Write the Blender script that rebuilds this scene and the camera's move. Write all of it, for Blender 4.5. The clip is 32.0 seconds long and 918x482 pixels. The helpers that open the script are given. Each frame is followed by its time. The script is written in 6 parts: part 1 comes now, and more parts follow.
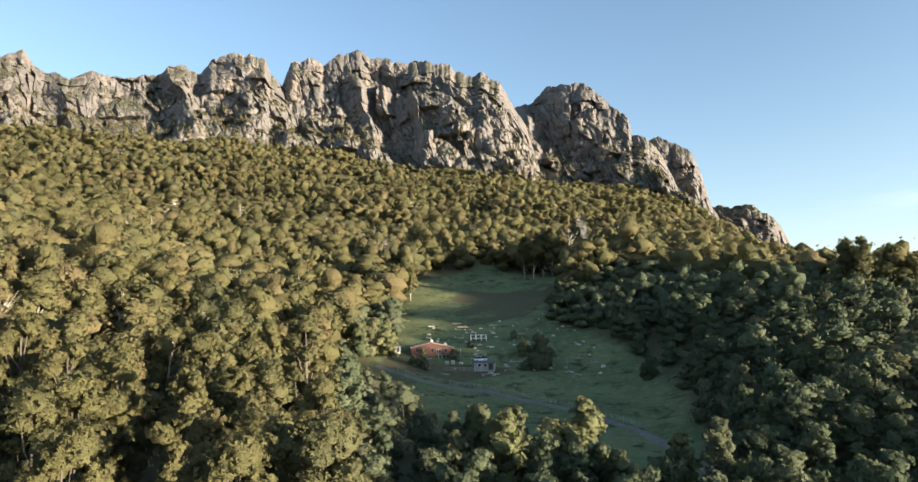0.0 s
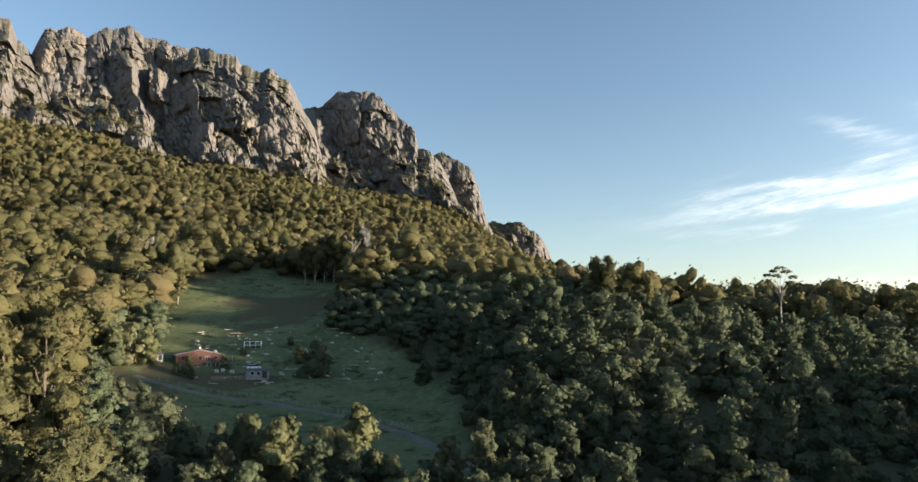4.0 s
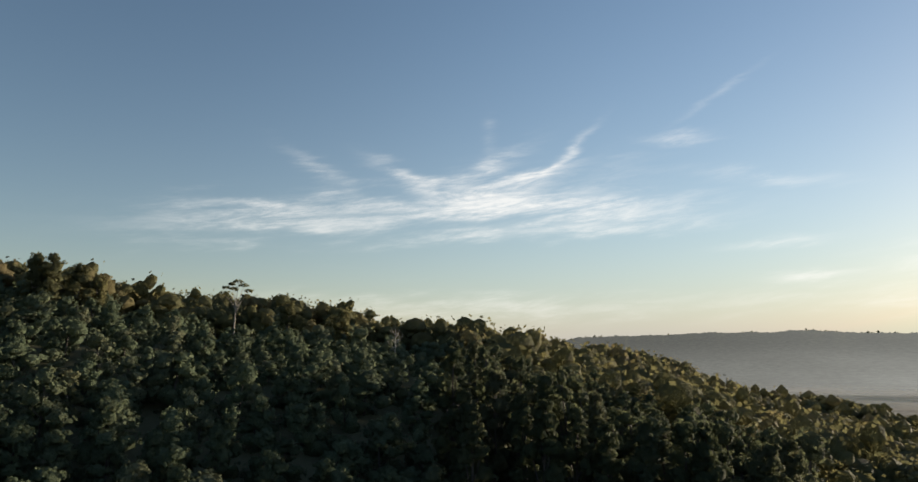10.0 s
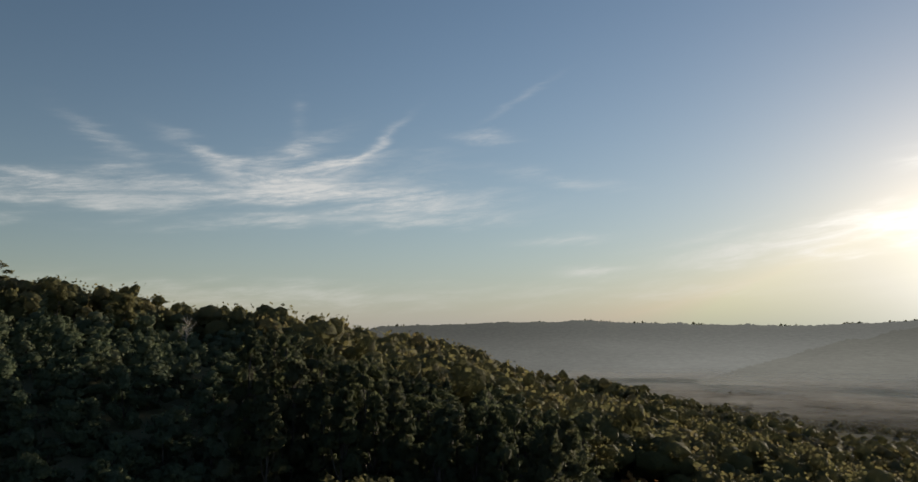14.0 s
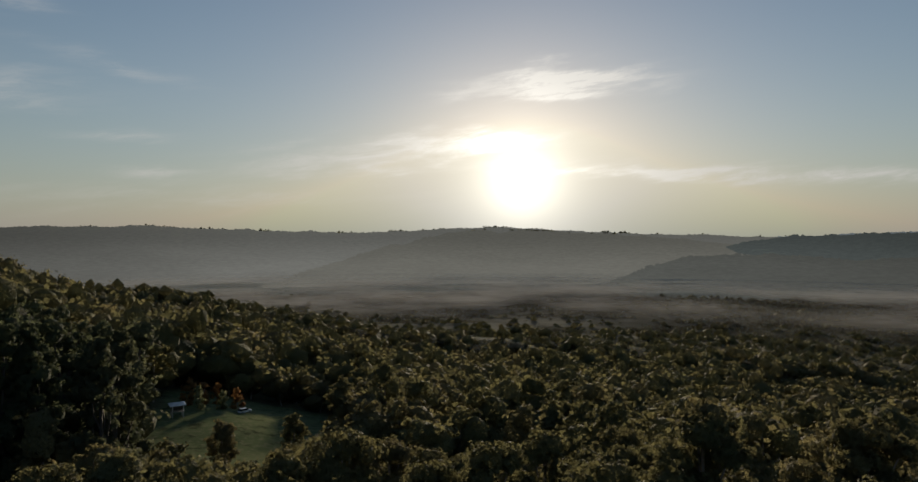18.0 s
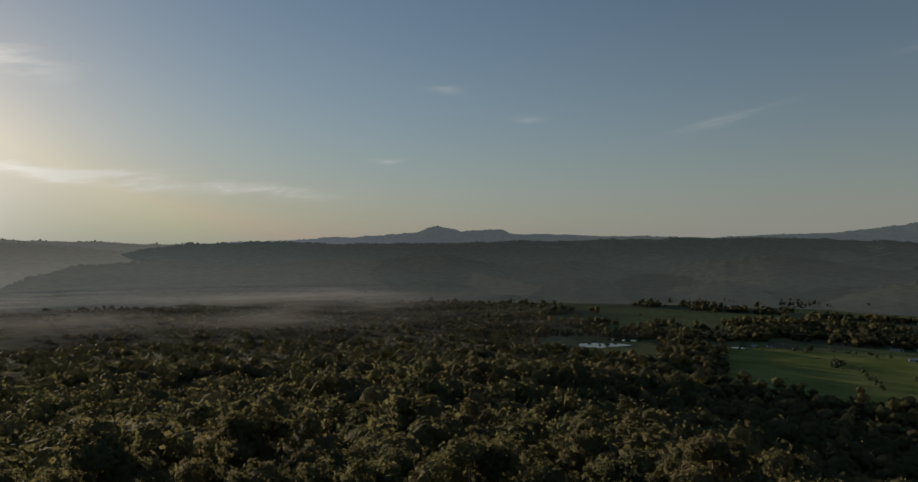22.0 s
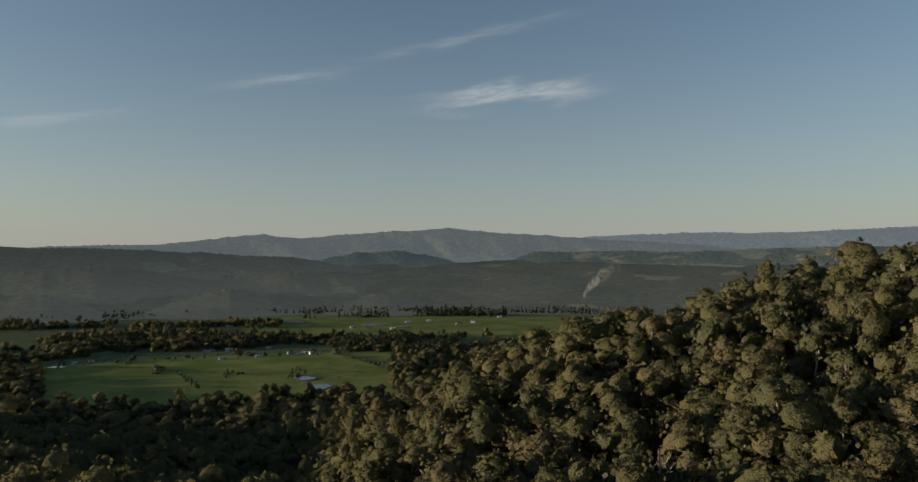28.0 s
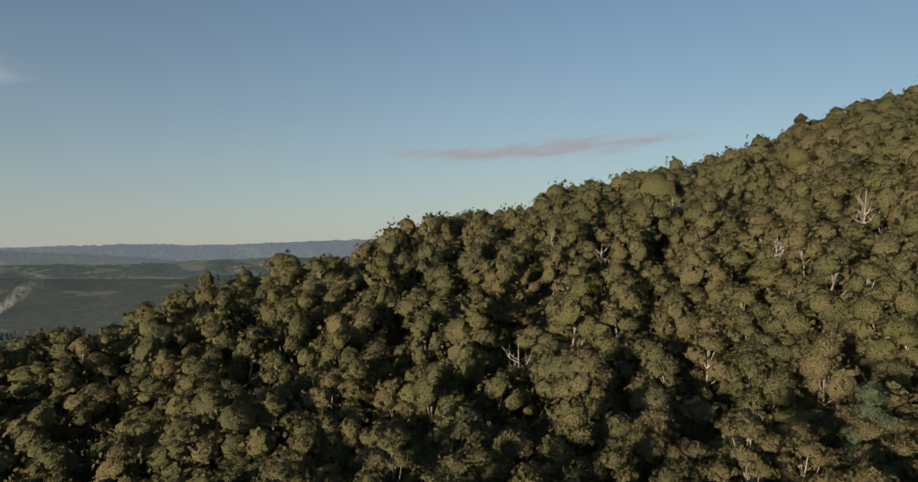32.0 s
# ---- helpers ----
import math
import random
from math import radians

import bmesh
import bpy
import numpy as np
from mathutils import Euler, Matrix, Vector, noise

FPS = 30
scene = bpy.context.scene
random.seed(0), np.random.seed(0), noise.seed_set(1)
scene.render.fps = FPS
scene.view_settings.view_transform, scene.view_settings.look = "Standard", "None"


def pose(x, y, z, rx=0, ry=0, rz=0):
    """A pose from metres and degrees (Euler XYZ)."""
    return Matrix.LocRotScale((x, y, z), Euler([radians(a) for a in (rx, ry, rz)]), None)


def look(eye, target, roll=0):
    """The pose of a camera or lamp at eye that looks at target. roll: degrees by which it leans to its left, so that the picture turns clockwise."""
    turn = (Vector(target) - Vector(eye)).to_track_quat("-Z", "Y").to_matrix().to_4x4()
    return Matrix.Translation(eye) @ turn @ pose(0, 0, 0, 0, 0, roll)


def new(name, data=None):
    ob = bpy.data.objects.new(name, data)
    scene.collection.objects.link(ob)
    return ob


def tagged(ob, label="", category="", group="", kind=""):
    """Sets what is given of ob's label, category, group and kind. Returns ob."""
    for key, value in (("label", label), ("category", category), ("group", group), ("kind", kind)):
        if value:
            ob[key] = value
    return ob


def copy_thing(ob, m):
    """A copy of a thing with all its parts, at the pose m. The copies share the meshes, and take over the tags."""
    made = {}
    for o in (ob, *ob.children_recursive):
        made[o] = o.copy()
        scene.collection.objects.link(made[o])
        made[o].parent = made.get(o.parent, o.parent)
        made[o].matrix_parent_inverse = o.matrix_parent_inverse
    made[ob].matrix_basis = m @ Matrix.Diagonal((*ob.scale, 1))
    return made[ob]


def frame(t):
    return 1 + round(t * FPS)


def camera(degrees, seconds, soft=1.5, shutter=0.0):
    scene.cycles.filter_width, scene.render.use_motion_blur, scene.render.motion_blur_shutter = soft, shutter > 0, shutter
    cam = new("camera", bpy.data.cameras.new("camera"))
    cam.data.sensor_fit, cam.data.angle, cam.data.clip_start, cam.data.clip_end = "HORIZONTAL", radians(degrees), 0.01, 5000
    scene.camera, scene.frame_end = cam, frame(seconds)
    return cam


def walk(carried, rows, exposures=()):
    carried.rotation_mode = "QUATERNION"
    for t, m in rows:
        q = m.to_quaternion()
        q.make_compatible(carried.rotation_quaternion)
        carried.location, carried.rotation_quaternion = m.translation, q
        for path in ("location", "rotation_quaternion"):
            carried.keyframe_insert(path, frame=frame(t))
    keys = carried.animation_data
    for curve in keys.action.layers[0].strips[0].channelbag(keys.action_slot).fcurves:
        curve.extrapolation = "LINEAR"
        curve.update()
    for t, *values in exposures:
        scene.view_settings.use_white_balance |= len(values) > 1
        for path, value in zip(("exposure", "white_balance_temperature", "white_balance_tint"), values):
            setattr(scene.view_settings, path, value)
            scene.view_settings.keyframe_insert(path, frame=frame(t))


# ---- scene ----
# Camera: a drone hovering over the forest, turning once round to the right.
CAM_Z = 150.0                      # height over the valley floor
TURN = [  # seconds, heading (degrees clockwise from +y), tilt up, lean
    (0, 0.00, 7.75, -0.43), (0.5, 3.75, 7.82, -0.44), (1, 5.27, 7.88, -0.45), (1.5, 6.84, 7.93, -0.40), (2, 9.27, 7.99, -0.34),
    (2.5, 11.71, 8.07, -0.29), (3, 14.14, 8.12, -0.23), (3.5, 16.55, 8.18, -0.21), (5.5, 25.87, 8.32, -0.10), (6, 29.61, 8.35, -0.08),
    (6.5, 33.79, 8.40, -0.06), (7, 37.96, 8.50, -0.05), (7.5, 42.43, 8.57, -0.03), (8, 46.60, 8.66, -0.01), (8.5, 50.45, 8.76, 0.02),
    (9, 54.35, 8.82, 0.04), (9.5, 58.70, 8.92, 0.06), (10, 62.88, 9.02, 0.08), (10.5, 67.09, 9.14, 0.10), (11, 71.26, 9.24, 0.07),
    (11.5, 73.01, 9.38, 0.03), (12, 74.21, 10.19, 0.00), (12.5, 75.85, 10.59, 0.02), (13, 77.20, 10.56, 0.03), (13.5, 78.36, 10.36, 0.05),
    (14.5, 81.40, 5.00, 0.03), (15.5, 86.80, -0.14, 0.00), (16, 92.68, -0.09, 0.00), (16.5, 98.20, -0.09, 0.00), (17, 104.14, -0.01, 0.00),
    (17.5, 109.09, 0.03, 0.00), (18, 115.44, 0.05, 0.00), (18.5, 120.98, 0.07, 0.00), (19, 127.45, 0.18, 0.00), (19.5, 132.89, 0.24, 0.00),
    (20, 139.30, 0.32, 0.00), (20.5, 145.04, 0.37, -0.01), (21, 151.66, 0.46, -0.02), (21.5, 157.37, 0.57, -0.03), (22, 164.22, 0.68, -0.03),
    (22.5, 170.16, 0.72, -0.04), (23, 177.04, 0.85, -0.05), (23.5, 182.33, 0.94, -0.05), (24, 187.99, 1.02, -0.05), (24.5, 192.48, 1.09, -0.05),
    (25, 197.32, 1.16, -0.05), (25.5, 200.42, 1.26, -0.05), (27.5, 213.30, 1.56, 0.10), (28, 217.99, 1.65, 0.05), (28.5, 223.21, 1.72, -0.03),
    (29, 229.69, 1.89, -0.08), (29.5, 235.24, 1.98, -0.18), (30, 241.65, 2.03, -0.40), (30.5, 247.25, 2.10, -0.64), (31, 253.47, 2.16, -0.93),
    (31.5, 258.17, 2.17, -1.12), (32, 263.58, 2.20, -1.20)]
cam = camera(69.2, 32.0, soft=1.5)
walk(cam, [(t, pose(0, 0, CAM_Z, 90 + up, 0, -head) @ pose(0, 0, 0, 0, 0, lean)) for t, head, up, lean in TURN],
     exposures=[(0, 2.35), (3.5, 2.0), (6, 1.68), (9, 1.2), (13, 0.6), (16, 0.24), (19, -0.03), (21, -0.09), (23, 0.02), (25, 0.2), (28, 0.5), (32, 0.7)])

# World: low sun, clear sky with thin high cloud.
SUN_AZ, SUN_EL = 120.8, 5.3


def way(az, el=0.0):
    a, e = radians(az), radians(el)
    return Vector((math.sin(a) * math.cos(e), math.cos(a) * math.cos(e), math.sin(e)))


def link(tree, a, b):
    tree.links.new(a, b)


def math_node(tree, op, a, b=None, c=None, clamp=False):
    n = tree.nodes.new("ShaderNodeMath")
    n.operation, n.use_clamp = op, clamp
    for i, v in enumerate((a, b, c)):
        if v is None:
            continue
        if isinstance(v, (int, float)):
            n.inputs[i].default_value = v
        else:
            link(tree, v, n.inputs[i])
    return n.outputs[0]


def mix_color(tree, fac, a, b, blend="MIX"):
    n = tree.nodes.new("ShaderNodeMix")
    n.data_type, n.blend_type = "RGBA", blend
    for i, v in ((0, fac), (6, a), (7, b)):
        if isinstance(v, (int, float)):
            n.inputs[i].default_value = v
        elif isinstance(v, tuple):
            n.inputs[i].default_value = (*v, 1.0) if len(v) == 3 else v
        else:
            link(tree, v, n.inputs[i])
    return n.outputs[2]


def ramp(tree, value, lo, hi):
    n = tree.nodes.new("ShaderNodeMapRange")
    n.interpolation_type = "SMOOTHSTEP"
    n.inputs["From Min"].default_value, n.inputs["From Max"].default_value = lo, hi
    link(tree, value, n.inputs["Value"])
    return n.outputs[0]


def noise_node(tree, vector, scale, detail=4.0, rough=0.55, distortion=0.0):
    n = tree.nodes.new("ShaderNodeTexNoise")
    n.inputs["Scale"].default_value, n.inputs["Detail"].default_value = scale, detail
    n.inputs["Roughness"].default_value, n.inputs["Distortion"].default_value = rough, distortion
    if vector is not None:
        link(tree, vector, n.inputs["Vector"])
    return n.outputs[0]


# high clouds: heading, height, half width, half height (degrees), rise to the right, strength, streak size
CLOUDS = [
    (64.5, 12.0, 10.0, 1.7, 0.10, 1.0), (74.0, 11.6, 9.0, 0.9, -0.02, 0.95), (75.5, 9.9, 7.5, 0.55, 0.03, 0.9), (47.0, 10.6, 9.0, 1.3, 0.10, 0.85),
    (64.5, 14.8, 4.0, 0.8, 0.45, 0.75), (69.5, 14.4, 3.6, 0.6, 0.30, 0.8), (72.3, 16.2, 2.2, 0.45, 0.85, 0.7), (65.6, 17.2, 0.6, 1.6, 0.0, 0.2),
    (58.7, 14.3, 3.0, 0.7, -0.42, 0.8), (51.0, 14.6, 2.6, 0.7, -0.5, 0.5), (81.6, 16.9, 2.4, 0.5, -0.05, 0.65), (88.5, 13.2, 4.5, 0.5, -0.16, 0.45), (85.0, 20.0, 3.0, 0.3, 0.5, 0.25),
    (88.6, 8.0, 3.2, 0.35, 0.05, 0.7), (91.0, 5.4, 2.6, 0.5, 0.02, 0.75), (64.0, 3.2, 16.0, 1.0, 0.0, 0.5), (96.0, 3.6, 12.0, 0.7, 0.0, 0.4),
    (107.0, 7.2, 8.5, 1.1, 0.12, 1.3), (117.0, 8.6, 6.0, 0.8, 0.05, 1.3), (134.0, 5.6, 11.0, 0.5, -0.05, 2.0), (125.3, 13.3, 5.6, 0.9, 0.0, 3.2), (115.5, 12.6, 2.2, 0.7, 0.1, 0.6), (112.6, 9.6, 1.6, 0.3, 0.05, 0.7),
    (158.0, 7.5, 1.2, 0.3, 0.05, 0.75), (163.0, 13.4, 1.7, 0.35, -0.1, 0.35), (170.3, 11.0, 1.3, 0.3, 0.0, 0.4), (147.0, 4.7, 5.0, 0.45, -0.04, 1.2),
    (186.5, 10.3, 4.0, 0.35, 0.2, 0.3), (203.5, 14.9, 4.5, 0.4, 0.16, 0.35), (220.8, 13.9, 5.0, 0.65, 0.14, 0.75), (227.0, 14.2, 3.0, 0.6, 0.05, 0.4), (218.0, 18.5, 8.0, 0.35, 0.2, 0.25),
]
# lower cloud lit from below the horizon's side: grey with a rosy edge
BANKS = [(263.5, 9.6, 7.0, 0.7, 0.0, 1.3), (271.0, 9.8, 8.0, 0.8, 0.02, 1.4), (279.0, 10.2, 6.0, 0.6, 0.03, 1.2)]


def make_world():
    world = bpy.data.worlds.new("world")
    scene.world = world
    world.use_nodes = True
    t = world.node_tree
    t.nodes.clear()
    sky = t.nodes.new("ShaderNodeTexSky")
    sky.sky_type, sky.sun_disc = "NISHITA", False
    sky.sun_elevation, sky.sun_rotation = radians(SUN_EL), radians(SUN_AZ)
    sky.altitude, sky.air_density, sky.dust_density, sky.ozone_density = 300, 1.0, 0.35, 2.2
    co = t.nodes.new("ShaderNodeTexCoord").outputs["Generated"]
    sep = t.nodes.new("ShaderNodeSeparateXYZ")
    link(t, co, sep.inputs[0])
    x, y, z = sep.outputs
    el = math_node(t, "MULTIPLY", math_node(t, "ARCSINE", z), 57.2958)
    # heading, turned so that its seam lies at 330 degrees
    a0 = radians(150)
    xr = math_node(t, "SUBTRACT", math_node(t, "MULTIPLY", x, math.cos(a0)), math_node(t, "MULTIPLY", y, math.sin(a0)))
    yr = math_node(t, "ADD", math_node(t, "MULTIPLY", x, math.sin(a0)), math_node(t, "MULTIPLY", y, math.cos(a0)))
    az = math_node(t, "ADD", math_node(t, "MULTIPLY", math_node(t, "ARCTAN2", xr, yr), 57.2958), 150.0)
    comb = t.nodes.new("ShaderNodeCombineXYZ")
    link(t, math_node(t, "MULTIPLY", az, 0.10), comb.inputs[0])
    link(t, math_node(t, "MULTIPLY", math_node(t, "SUBTRACT", el, math_node(t, "MULTIPLY", az, 0.12)), 0.55), comb.inputs[1])
    streak = noise_node(t, comb.outputs[0], 1.3, 8.0, 0.66, 1.3)
    fine = noise_node(t, comb.outputs[0], 4.2, 6.0, 0.7, 2.2)
    tex = ramp(t, math_node(t, "ADD", math_node(t, "MULTIPLY", streak, 0.75), math_node(t, "MULTIPLY", fine, 0.25)), 0.30, 0.70)
    warp = math_node(t, "MULTIPLY", math_node(t, "SUBTRACT", noise_node(t, comb.outputs[0], 1.6, 4.0), 0.5), 3.4)

    def cover(clouds, soft):
        total = None
        for ca, ce, wa, we, rise, strength in clouds:
            da = math_node(t, "SUBTRACT", az, ca)
            de = math_node(t, "SUBTRACT", math_node(t, "SUBTRACT", el, ce), math_node(t, "MULTIPLY", da, rise))
            de = math_node(t, "ADD", de, math_node(t, "MULTIPLY", warp, we * soft))
            da, de = math_node(t, "DIVIDE", da, wa), math_node(t, "DIVIDE", de, we)
            d2 = math_node(t, "ADD", math_node(t, "MULTIPLY", da, da), math_node(t, "MULTIPLY", de, de))
            m = math_node(t, "MULTIPLY", math_node(t, "EXPONENT", math_node(t, "MULTIPLY", d2, -1.1)), strength)
            total = m if total is None else math_node(t, "ADD", total, m)
        return total

    veil = math_node(t, "MULTIPLY", cover(CLOUDS, 1.5), math_node(t, "ADD", math_node(t, "MULTIPLY", tex, 0.85), 0.10), clamp=True)
    veil = math_node(t, "MULTIPLY", veil, 0.74)
    bank = ramp(t, math_node(t, "MULTIPLY", cover(BANKS, 0.7), math_node(t, "ADD", math_node(t, "MULTIPLY", tex, 0.95), 0.20)), 0.18, 1.35)
    # light scattered round the sun
    s = way(SUN_AZ, SUN_EL)
    dot = t.nodes.new("ShaderNodeVectorMath")
    dot.operation = "DOT_PRODUCT"
    link(t, co, dot.inputs[0])
    dot.inputs[1].default_value = s
    ang = math_node(t, "MULTIPLY", math_node(t, "ARCCOSINE", math_node(t, "MINIMUM", dot.outputs["Value"], 0.999999)), 57.2958)
    core = math_node(t, "EXPONENT", math_node(t, "MULTIPLY", ang, -0.45))
    halo = math_node(t, "EXPONENT", math_node(t, "MULTIPLY", ang, -0.17))
    clear = mix_color(t, 1.0, sky.outputs[0], SKY_TINT, "MULTIPLY")
    clear = mix_color(t, 1.0, clear, (8.2, 7.3, 5.6), "DARKEN")
    # the air is cleaner and the sky deeper over the mountain, hazier over the valley
    north = t.nodes.new("ShaderNodeVectorMath")
    north.operation = "DOT_PRODUCT"
    link(t, co, north.inputs[0])
    north.inputs[1].default_value = way(350)
    clean = ramp(t, north.outputs["Value"], 0.0, 0.9)
    clear = mix_color(t, clean, clear, mix_color(t, 1.0, clear, (0.84, 0.84, 0.84), "MULTIPLY"))
    # pale haze low over the land
    low = math_node(t, "EXPONENT", math_node(t, "MULTIPLY", math_node(t, "MAXIMUM", el, 0.0), -0.11))
    clear = mix_color(t, math_node(t, "MULTIPLY", low, math_node(t, "SUBTRACT", 0.9, math_node(t, "MULTIPLY", clean, 0.6))), clear, mix_color(t, 1.0, HAZE_LIGHT, mix_color(t, halo, (0, 0, 0), (4.8, 4.5, 3.7)), "ADD"))
    shine = mix_color(t, 1.0, CLOUD_LIGHT, mix_color(t, halo, (0, 0, 0), (14.0, 13.2, 11.4)), "ADD")
    light = mix_color(t, veil, clear, shine)
    light = mix_color(t, math_node(t, "MULTIPLY", bank, 0.8), light, BANK_LIGHT)
    n = t.nodes.new("ShaderNodeMix")
    n.data_type, n.blend_type = "RGBA", "ADD"
    n.inputs[0].default_value = 1.0
    link(t, light, n.inputs[6])
    glow = mix_color(t, 1.0, mix_color(t, core, (0, 0, 0), GLOW_CORE), mix_color(t, halo, (0, 0, 0), GLOW_HALO), "ADD")
    link(t, glow, n.inputs[7])
    bg = t.nodes.new("ShaderNodeBackground")
    bg.inputs["Strength"].default_value = SKY_STRENGTH
    link(t, n.outputs[2], bg.inputs[0])
    out = t.nodes.new("ShaderNodeOutputWorld")
    link(t, bg.outputs[0], out.inputs[0])


SKY_STRENGTH = 0.11
CLOUD_LIGHT = (4.9, 4.75, 4.5)
BANK_LIGHT = (2.0, 1.9, 2.0)
SKY_TINT = (1.12, 1.0, 0.97)
HAZE_LIGHT = (2.08, 2.26, 2.34)
GLOW_CORE = (11.5, 11.0, 9.6)
GLOW_HALO = (1.15, 1.10, 0.95)
make_world()
sun = new("sun", bpy.data.lights.new("sun", "SUN"))
sun.data.energy, sun.data.angle, sun.data.color = 4.3, radians(3.0), (1.0, 0.84, 0.64)
sun.matrix_world = look(way(SUN_AZ, SUN_EL) * 1000, (0, 0, 0))


# Materials
def material(name):
    m = bpy.data.materials.new(name)
    m.use_nodes = True
    t = m.node_tree
    return m, t, t.nodes["Principled BSDF"], t.nodes["Material Output"]


def place_noise(t, scale, detail=4.0, rough=0.55, stretch=None):
    v = t.nodes.new("ShaderNodeNewGeometry").outputs["Position"]
    if stretch:
        mp = t.nodes.new("ShaderNodeMapping")
        mp.inputs["Scale"].default_value = stretch
        link(t, v, mp.inputs["Vector"])
        v = mp.outputs[0]
    return noise_node(t, v, scale, detail, rough)


def leaf_material(name, dark, light, dry, single, grain):
    """Leaves: two greens and a drier tint that varies from tree to tree."""
    m, t, b, out = material(name)
    if single:
        tint = t.nodes.new("ShaderNodeObjectInfo").outputs["Random"]
    else:
        n = t.nodes.new("ShaderNodeAttribute")
        n.attribute_name = "tint"
        tint = n.outputs["Fac"]
    isle = t.nodes.new("ShaderNodeNewGeometry").outputs["Random Per Island"]
    c = mix_color(t, math_node(t, "ADD", math_node(t, "MULTIPLY", isle, 0.5), math_node(t, "MULTIPLY", ramp(t, place_noise(t, grain * 0.5, 4.0, 0.7), 0.3, 0.7), 0.5)), dark, light)
    c = mix_color(t, ramp(t, tint, 0.50, 1.10), c, dry)
    c = mix_color(t, ramp(t, tint, 0.42, -0.25), c, mix_color(t, 0.5, dark, (0.105, 0.125, 0.085)))
    c = mix_color(t, ramp(t, place_noise(t, 0.02, 3.0), 0.35, 0.75), c, mix_color(t, 0.45, c, light))
    link(t, c, b.inputs["Base Color"])
    b.inputs["Roughness"].default_value = 0.8
    b.inputs["Specular IOR Level"].default_value = 0.1
    # a spray's many leaves face outward from their tuft
    n = t.nodes.new("ShaderNodeAttribute")
    n.attribute_name = "outward"
    vt = t.nodes.new("ShaderNodeVectorTransform")
    vt.vector_type, vt.convert_from, vt.convert_to = "NORMAL", "OBJECT", "WORLD"
    link(t, n.outputs["Vector"], vt.inputs[0])
    nt = t.nodes.new("ShaderNodeTexNoise")
    nt.inputs["Scale"].default_value, nt.inputs["Detail"].default_value = grain * 1.5, 3.0
    link(t, t.nodes.new("ShaderNodeNewGeometry").outputs["Position"], nt.inputs["Vector"])
    sub = t.nodes.new("ShaderNodeVectorMath")
    sub.operation = "MULTIPLY_ADD"
    link(t, nt.outputs["Color"], sub.inputs[0])
    sub.inputs[1].default_value = (4.4, 4.4, 4.4)
    sub.inputs[2].default_value = (-2.2, -2.2, -2.2)
    add = t.nodes.new("ShaderNodeVectorMath")
    add.operation = "ADD"
    link(t, vt.outputs[0], add.inputs[0])
    link(t, sub.outputs[0], add.inputs[1])
    nor = t.nodes.new("ShaderNodeVectorMath")
    nor.operation = "NORMALIZE"
    link(t, add.outputs[0], nor.inputs[0])
    link(t, nor.outputs[0], b.inputs["Normal"])
    tr = t.nodes.new("ShaderNodeBsdfTranslucent")
    link(t, mix_color(t, 0.6, c, tuple(v * 1.5 for v in light)), tr.inputs[0])
    link(t, nor.outputs[0], tr.inputs["Normal"])
    mx = t.nodes.new("ShaderNodeMixShader")
    mx.inputs[0].default_value = 0.45
    link(t, b.outputs[0], mx.inputs[1])
    link(t, tr.outputs[0], mx.inputs[2])
    # gaps between the leaves of a spray
    lo = 0.55 if single else 0.57
    spread = place_noise(t, grain, 3.0, 0.65)
    cut = t.nodes.new("ShaderNodeMixShader")
    ln = t.nodes.new("ShaderNodeVectorMath")
    ln.operation = "LENGTH"
    link(t, n.outputs["Vector"], ln.inputs[0])
    dense = math_node(t, "GREATER_THAN", ln.outputs["Value"], 1.5)
    gap = math_node(t, "SUBTRACT", spread, math_node(t, "MULTIPLY", dense, 0.03))
    link(t, ramp(t, gap, lo, lo + 0.025), cut.inputs[0])
    link(t, mx.outputs[0], cut.inputs[1])
    link(t, t.nodes.new("ShaderNodeBsdfTransparent").outputs[0], cut.inputs[2])
    link(t, cut.outputs[0], out.inputs[0])
    return m


def plain_material(name, a, b_, scale=1.0, rough=0.8, detail=5.0, bump=0.0, metal=0.0):
    """A surface with two tones, mixed by grain of a real-world size."""
    m, t, b, out = material(name)
    f = place_noise(t, scale, detail, 0.6)
    g = place_noise(t, scale * 0.13, 2.0)
    c = mix_color(t, ramp(t, math_node(t, "ADD", math_node(t, "MULTIPLY", f, 0.6), math_node(t, "MULTIPLY", g, 0.4)), 0.35, 0.65), a, b_)
    link(t, c, b.inputs["Base Color"])
    b.inputs["Roughness"].default_value, b.inputs["Metallic"].default_value = rough, metal
    if bump:
        bp = t.nodes.new("ShaderNodeBump")
        bp.inputs["Strength"].default_value, bp.inputs["Distance"].default_value = 0.6, bump
        link(t, f, bp.inputs["Height"])
        link(t, bp.outputs[0], b.inputs["Normal"])
    return m


